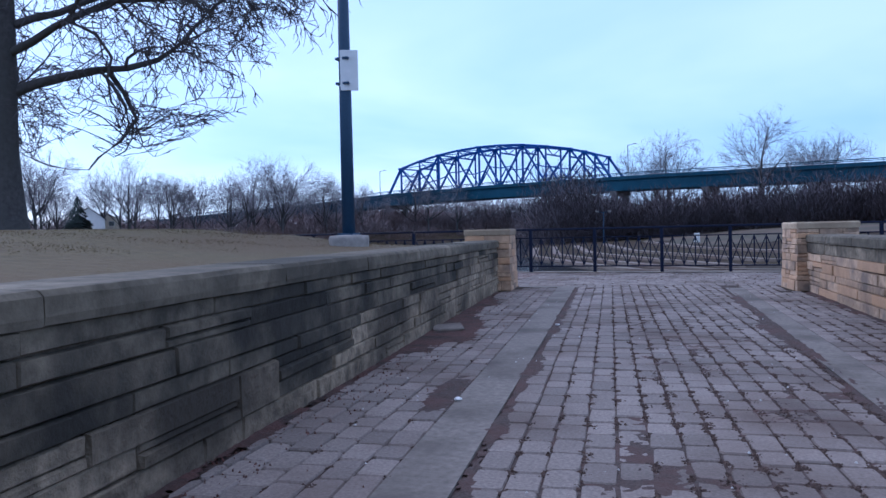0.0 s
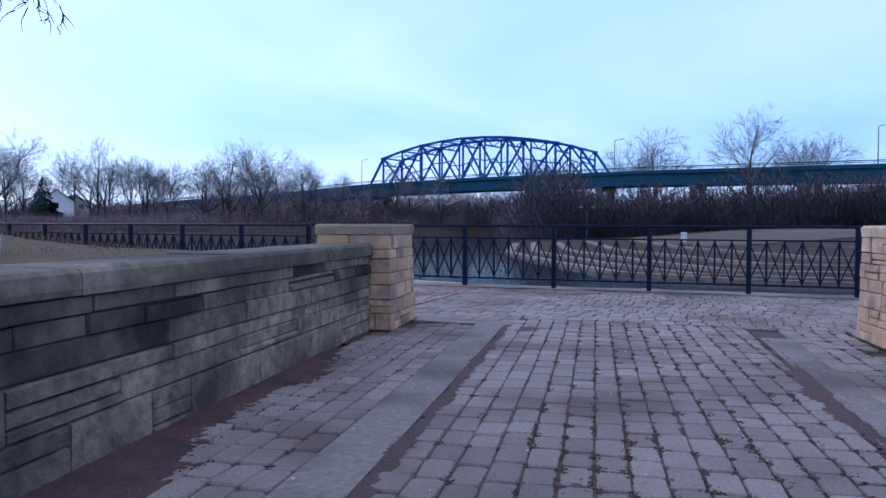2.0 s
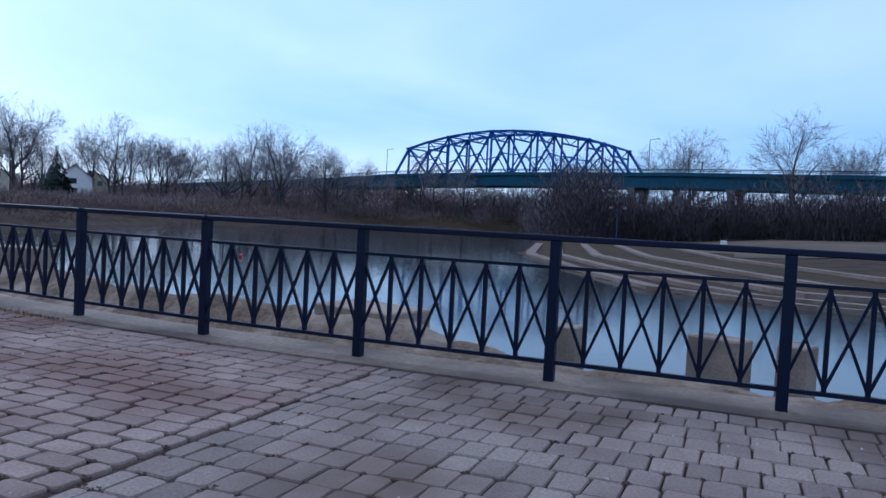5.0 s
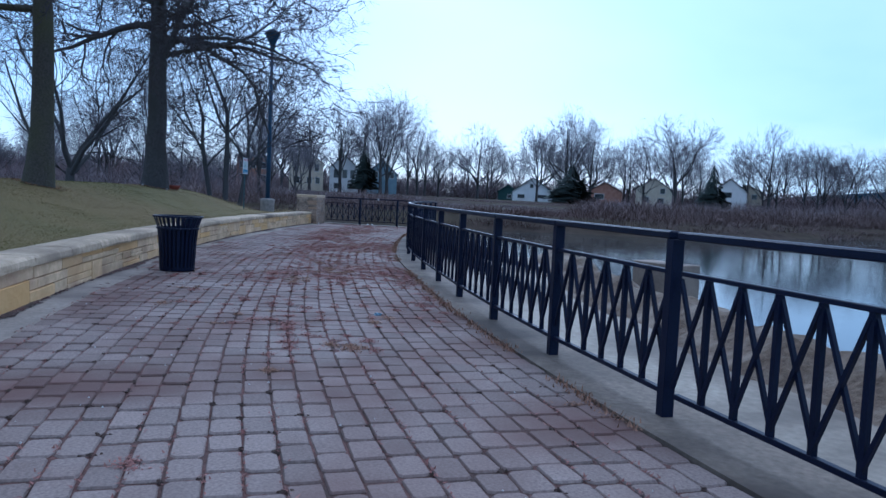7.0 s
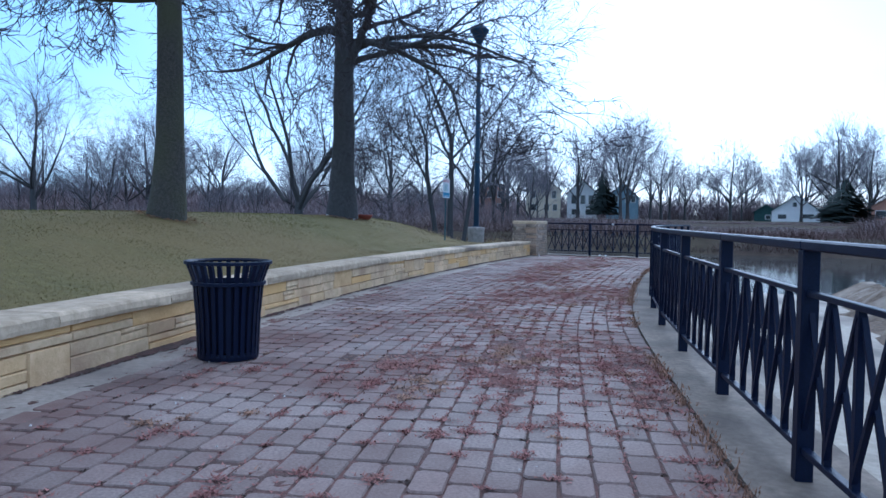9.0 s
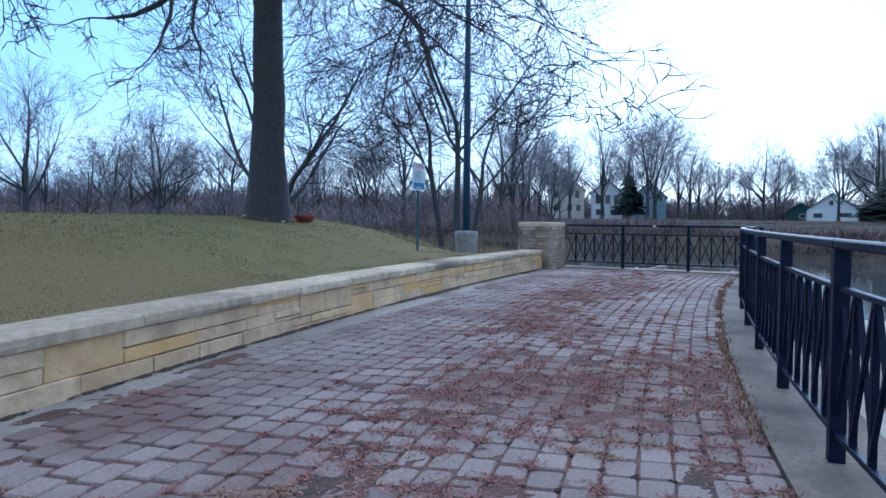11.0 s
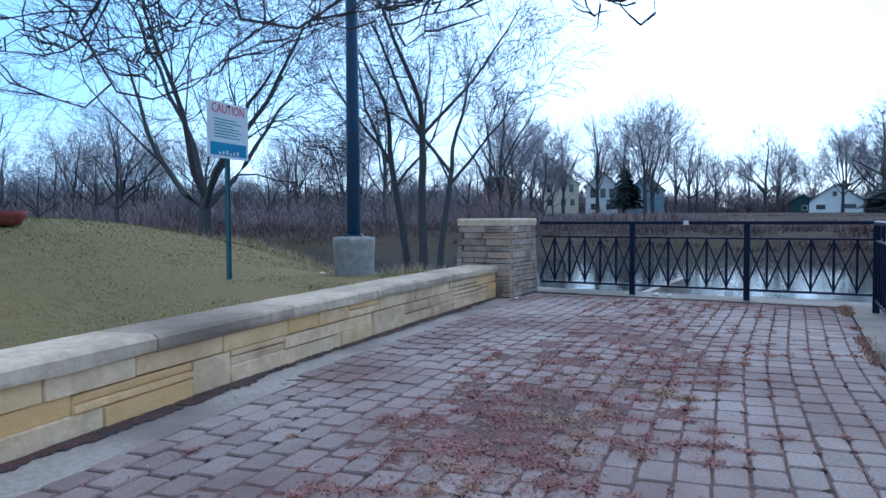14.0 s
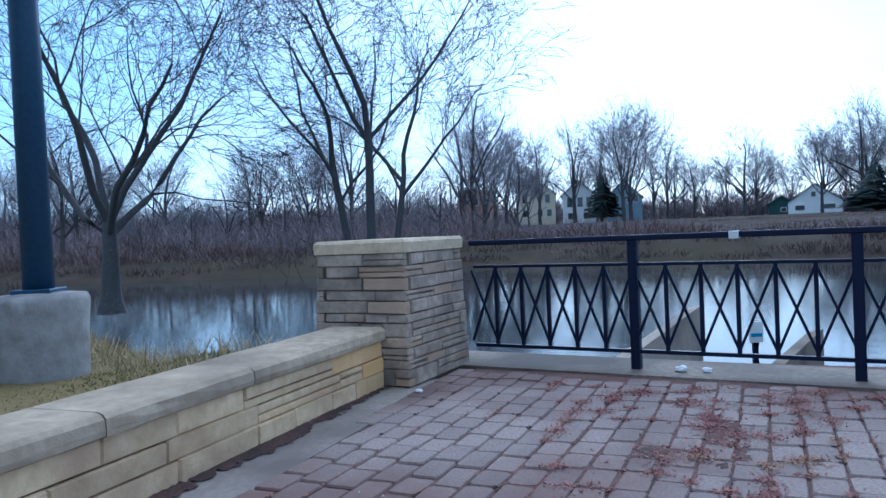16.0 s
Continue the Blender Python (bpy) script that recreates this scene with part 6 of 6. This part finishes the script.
wr = random.Random(19)
dark_ = []
for x, y, way, length, width in DECK_LAID:
    a = math.atan2(way[1], way[0])
    w2 = Vector((-math.sin(a), math.cos(a)))
    cx, cy = x + math.cos(a) * length / 2 + w2.x * width / 2, y + math.sin(a) * length / 2 + w2.y * width / 2
    if wr.random() < 0.28:
        dark_.append((cx, cy, wr.uniform(0.012, 0.032), 7, wr.uniform(1, 2.2), a + (1.57 if wr.random() < 0.3 else 0)))
for x, y, way, length, width in ENTRY_LAID:
    cx, cy = x + width / 2, y + length / 2
    east_ = smooth(0.3, 1.3, cx + 0.1 * cy - 0.3) * (1 - 0.5 * smooth(7.5, 10.5, cy))
    wild = noise.noise((cx * 0.9, cy * 0.5, 2.0))
    if wr.random() < 0.30 + 0.65 * east_ * (wild > -0.3):
        dark_.append((cx, cy, wr.uniform(0.016, 0.035 + 0.05 * east_ * (0.5 + max(0, wild))), 10 + int(16 * east_), wr.uniform(1, 2.2), 1.7))
    if wr.random() < 0.8 * east_:
        dark_.append((cx, cy - length * wr.uniform(0.2, 0.8), wr.uniform(0.012, 0.026), 12, wr.uniform(2.5, 5), 1.7))

def fibres(name, label, spots, seed, mat, long_=(0.010, 0.032)):
    """Matted dead growth: short flat fibres lying at all angles, one at each spot (x, y, lift)."""
    r = random.Random(seed)
    verts, faces = [], []
    for x, y, up in spots:
        a, h, w = r.uniform(0, 6.283), r.uniform(*long_), r.uniform(0.003, 0.008)
        c, s_ = math.cos(a), math.sin(a)
        z = r.uniform(0.002, 0.005)
        k_ = len(verts)
        verts += [(x - s_ * w, y + c * w, z), (x + s_ * w, y - c * w, z), (x + c * h, y + s_ * h, z + up * r.random())]
        faces.append((k_, k_ + 1, k_ + 2))
    return tagged(mesh_ob(name, verts, faces, mat), label, "weeds", kind="stuff")


def cover(x, n):
    """How thickly the dead growth lies, n metres in from the railing."""
    mid = math.exp(-((n - 1.9) / 1.55) ** 2) * smooth(5, 13, -x) * (1 - 0.3 * smooth(25.5, 28.5, -x))
    edge = 0.30 * math.exp(-((n - 0.45) / 0.35) ** 2) * smooth(9, 13, -x) * (1 - smooth(20, 25, -x))
    return edge + 0.58 * mid + 0.42 * noise.noise((x * 0.4, n * 0.55, 4.0)) + 0.30 * noise.noise((x * 1.3, n * 1.5, 1.0)) + 0.22 * noise.noise((x * 4.5, n * 4.5, 2.0))


rust, tan_ = [], []
for x, y, way, length, width in DECK_LAID:
    a = math.atan2(way[1], way[0])
    e_, w_ = wr.choice((-0.5, 0.5)), wr.choice((-0.5, 0.5))
    cx = x + math.cos(a) * length * e_ - math.sin(a) * width * w_
    cy = y + math.sin(a) * length * e_ + math.cos(a) * width * w_
    v = cover(cx, rail_y(cx) - cy)
    if x < -3.5 and beyond_end(cx, cy) < -0.45 and v > wr.uniform(0.12, 0.62):
        # a withered clump rooted in the joint
        rad = wr.uniform(0.022, 0.078) * (0.7 + min(v, 1.0))
        turn = a + (1.57 if wr.random() < 0.35 else 0.0)
        long_ = wr.uniform(1.0, 1.9)
        kind_ = tan_ if noise.noise((cx * 1.6, cy * 1.6, 8.0)) > 0.30 else rust
        for _ in range(int(24 + 19000 * rad * rad)):
            u, t = wr.gauss(0, 0.55) * rad * long_, wr.gauss(0, 0.5) * rad
            kind_.append((cx + u * math.cos(turn) - t * math.sin(turn), cy + u * math.sin(turn) + t * math.cos(turn), 0.014))
for _ in range(300000):
    x, n = wr.uniform(-31.0, -4.0), wr.uniform(0.3, 4.6)
    v = cover(x, n)
    if v > wr.uniform(0.42, 0.98):
        px, py = offset_rail(x, n)
        if py > wall_y(px) + 0.36 and beyond_end(px, py) < -0.4:
            (tan_ if noise.noise((x * 2.2, n * 2.2, 8.0)) > 0.28 else rust).append((px, py, 0.012))
for _ in range(26000):
    # along the joints, course by course
    x, row = wr.uniform(-31, -3.5), wr.randrange(2, 26)
    if noise.noise((x * 0.8, row * 0.9, 6.0)) > 0.05:
        px, py = offset_rail(x, 0.268 + row * PW + wr.gauss(0, 0.010))
        if py > wall_y(px) + 0.3 and beyond_end(px, py) < -0.4:
            rust.append((px, py, 0.016))
for _ in range(11000):
    x = -30.5 + 25.5 * wr.random() ** 1.5
    if noise.noise((x * 0.5, 0, 3)) + 0.4 * noise.noise((x * 2.5, 0, 1)) > -0.1:
        px, py = offset_rail(x, 0.29 + wr.gauss(0, 0.035))
        tan_.append((px, py, 0.045))
RUST = material("rusty_growth", (0.20, 0.095, 0.08), (0.37, 0.19, 0.155), 0.95, 12, 1.2, 0.0, (0.25, 0.115, 0.10), 0.5, vary=0.3, island=True)
STRAW = material("straw_growth", (0.21, 0.12, 0.078), (0.37, 0.225, 0.15), 0.95, 12, 1.2, 0.0, vary=0.35, island=True)
fibres("dead_weeds", "matted rust-red dead growth lying over the pavers", rust, 3, RUST)
fibres("dead_weeds", "tufts of straw-brown dead growth on the pavers", tan_, 5, STRAW)
tufts("joint_weeds", "dark soil and withered weeds in the paver joints", dark_, 4, SOIL_TUFT, grain_=(0.007, 0.017), high=0.005)
def soil_mat(name, label, inside, xs, ys, mat, cell=0.026, high=0.013):
    """A thin mat of soil and rotted leaves: it lies where inside(x, y) is above nought and feathers out at its edge."""
    cols, rows_ = int((xs[1] - xs[0]) / cell), int((ys[1] - ys[0]) / cell)
    index, verts, faces = {}, [], []

    def corner(i, j):
        if (i, j) not in index:
            x, y = xs[0] + i * cell, ys[0] + j * cell
            f = inside(x, y)
            index[i, j] = len(verts)
            verts.append((x + wr.uniform(-0.008, 0.008), y + wr.uniform(-0.008, 0.008), -0.006 + high * smooth(-0.3, 1.6, f) + 0.005 * noise.noise((x * 25, y * 25, 0)) + 0.003))
        return index[i, j]

    for i in range(cols):
        for j in range(rows_):
            if inside(xs[0] + (i + 0.5) * cell, ys[0] + (j + 0.5) * cell) > 0:
                faces.append((corner(i, j), corner(i + 1, j), corner(i + 1, j + 1), corner(i, j + 1)))
    return tagged(mesh_ob(name, verts, faces, mat, smooth=True), label, "litter", kind="stuff")


def rough(x, y):
    return 1.1 * noise.noise((x * 3.5, y * 2.2, 0)) + 0.7 * noise.noise((x * 11, y * 11, 3)) + 0.5 * noise.noise((x * 28, y * 28, 5))


def wall_mat(x, y):
    wide = 0.09 + 0.52 * math.exp(-((y - 6.7) / (2.1 if y > 6.7 else 0.85)) ** 2) + 0.2 * math.exp(-((y - 10.0) / 0.7) ** 2)
    return (wide - (x - left_wall_x(y))) / 0.13 + rough(x, y)


def strip_mat(x, y):
    wide = 0.05 + 0.045 * noise.noise((y * 0.9, 5.0, 1.0))
    off = x - left_strip_x(y) - 0.35
    heap = 1.3 - ((x - left_strip_x(y) + 0.10) / 0.10) ** 2 - ((y - 4.2) / 0.55) ** 2
    end_heap = 1.3 - ((x + 0.72) / 0.11) ** 2 - ((y - 12.75) / 0.2) ** 2
    return max((wide - abs(off)) / 0.05, heap, end_heap) + 0.8 * rough(x, y)


def far_strip_mat(x, y):
    wide = 0.03 + 0.17 * math.exp(-((y - 7.6) / 1.1) ** 2) + 0.13 * math.exp(-((y - 10.4) / 0.8) ** 2)
    off = right_strip_x(y) - 0.25 - x
    return min((wide - off) / 0.07, (off + 0.05) / 0.03) + 0.8 * rough(x, y)


def east_mat(x, y):
    return (0.13 + 0.16 * noise.noise((y * 0.5, 9, 2)) - (right_wall_x(y) - x)) / 0.1 + rough(x, y)


MAT_RED = material("rotted_leaves", (0.050, 0.027, 0.023), (0.135, 0.072, 0.060), 0.95, 55, 3.5, 0.9, (0.045, 0.035, 0.030), 0.55, depth=0.012)
MAT_SOIL = material("joint_soil_mat", (0.042, 0.033, 0.029), (0.115, 0.085, 0.073), 0.95, 55, 3.5, 0.9, (0.10, 0.058, 0.05), 0.56, depth=0.012)
soil_mat("leaf_mat", "reddish mat of rotted leaves along the weathered wall", wall_mat, (-2.35, 0.4), (0.5, 12.0), MAT_RED)
soil_mat("soil_mat", "brown soil washed along the concrete strip", strip_mat, (-1.2, 0.9), (0.5, 13.0), MAT_SOIL)
soil_mat("soil_mat", "reddish soil heaped along the concrete strip", far_strip_mat, (1.1, 2.9), (0.5, 12.8), MAT_SOIL)
soil_mat("leaf_mat", "brown leaf mould along the entrance wall", east_mat, (2.3, 3.9), (0.5, 12.2), MAT_RED)
# a loose slab lying on the leaves by the wall
bm = bmesh.new()
box(bm, (-0.16, -0.2, 0.0), (0.16, 0.2, 0.03), 0.008)
slab_ = part("loose_slab", bm, PAVED_STRIP)
slab_.matrix_world = pose(-1.32, 7.1, 0.008, 1.0, -2.0, 24)
tagged(slab_, "flat grey stone slab lying in leaf litter by the wall", "slab")
def joint_fill(name, label, us, vs, place, level, mat, cell):
    """Loose soil raked into the joints: an uneven sheet whose height, level(u, v), mostly stays below the pavers' tops."""
    nu, nv = int((us[1] - us[0]) / cell), int((vs[1] - vs[0]) / cell)
    verts, faces = [], []
    for i in range(nu + 1):
        for j in range(nv + 1):
            u, v = us[0] + i * cell, vs[0] + j * cell
            x, y = place(u, v)
            verts.append((x, y, level(u, v) + 0.0035 * noise.noise((x * 34, y * 34, 2.0)) + 0.003 * noise.noise((x * 13, y * 13, 6.0))))
    for i in range(nu):
        for j in range(nv):
            a = i * (nv + 1) + j
            faces.append((a, a + 1, a + nv + 2, a + nv + 1))
    return tagged(mesh_ob(name, verts, faces, mat, smooth=True), label, "soil", kind="stuff")


def entry_level(x, y):
    east_ = smooth(0.2, 1.2, x + 0.1 * y - 0.3) * (1 - 0.6 * smooth(7.5, 10.5, y))
    return -0.0115 + east_ * (0.007 + 0.006 * noise.noise((x * 1.1, y * 0.8, 2.0)))


def deck_level(x, n):
    return -0.0120 + 0.0112 * smooth(0.0, 0.75, cover(x, n))


MAT_RUST = material("rusty_soil", (0.085, 0.045, 0.038), (0.20, 0.105, 0.088), 0.95, 60, 3.0, 0.9, (0.075, 0.055, 0.046), 0.55, depth=0.012)
joint_fill("joint_soil", "dark soil and withered moss filling the paver joints", (-0.75, 2.2), (0.0, 12.8), lambda u, v: (u - 0.11 * (v - 6.4), v), lambda u, v: entry_level(u - 0.11 * (v - 6.4), v), MAT_SOIL, 0.03)
joint_fill("joint_soil", "rusty withered growth filling the paver joints", (-31.2, -4.2), (0.32, 4.3), offset_rail, deck_level, MAT_RUST, 0.034)
mulch = []
for _ in range(500):
    y = wr.uniform(1.0, 11.9)
    mulch.append((left_wall_x(y) + 0.03 + abs(wr.gauss(0, 0.3)), y, 0.06, 2, 1.3, 1.7))


def low_mat(x, y):
    d = (y - wall_y(x)) * 0.93
    if d > 0.3 or d < -0.02:
        return -1.0
    return (0.055 + 0.09 * noise.noise((x * 0.45, 3.0, 3.0)) + 0.03 * smooth(24, 29, -x) - d) / 0.05 + rough(x, y)


for x0 in range(-32, -8, 2):
    low_y = wall_y(x0 + 2.0)
    soil_mat("leaf_mat", "thin line of leaf mould along the low wall", low_mat, (x0, x0 + 2.0), (low_y - 0.02, wall_y(x0) + 0.3), MAT_RED)
tufts("leaf_litter", "reddish brown leaf litter along the wall feet", mulch, 6, MULCH, "litter", (0.004, 0.011), 0.014)
verts, faces = [], []
for _ in range(420):
    x = wr.uniform(-31, 2)
    px, py = offset_rail(x, wr.uniform(0.4, 4.0)) if wr.random() < 0.75 else (wr.uniform(-0.8, 2.2), wr.uniform(1, 13))
    a, s_ = wr.uniform(0, 6.283), wr.uniform(0.004, 0.011)
    k_ = len(verts)
    for j in range(3):
        verts.append((px + s_ * math.cos(a + 2.1 * j), py + s_ * math.sin(a + 2.1 * j), 0.004))
    verts.append((px, py, 0.004 + s_))
    faces += [(k_, k_ + 1, k_ + 3), (k_ + 1, k_ + 2, k_ + 3), (k_ + 2, k_, k_ + 3)]
tagged(mesh_ob("pebbles", verts, faces, BITS), "scattered pale pebbles on the paving", "pebbles", kind="stuff")
verts, faces = [], []
for ox, oy, rad, count in ((-28.3, 15.35, 0.45, 420), (-20.9, 12.95, 0.36, 320), (-12.0, 10.8, 0.4, 200)):
    for _ in range(count):
        a, d = wr.uniform(0, 6.283), rad + abs(wr.gauss(0, 0.16))
        px, py = ox + d * math.cos(a), oy + d * math.sin(a)
        z, g = lawn_z(px, py) + 0.012, wr.uniform(0.015, 0.035)
        k_, b0 = len(verts), wr.uniform(0, 6.283)
        for j in range(4):
            verts.append((px + g * math.cos(b0 + 1.57 * j) * (1 if j % 2 else 0.55), py + g * math.sin(b0 + 1.57 * j) * (1 if j % 2 else 0.55), z + wr.uniform(0, 0.018)))
        faces += [(k_, k_ + 1, k_ + 2), (k_, k_ + 2, k_ + 3)]
LEAF = material("fallen_leaf", (0.16, 0.085, 0.04), (0.34, 0.19, 0.09), 0.9, 15, 2, 0.0, vary=0.4, island=True)
tagged(mesh_ob("fallen_leaves", verts, faces, LEAF), "brown fallen leaves gathered at the feet of the oaks", "leaves", kind="stuff")
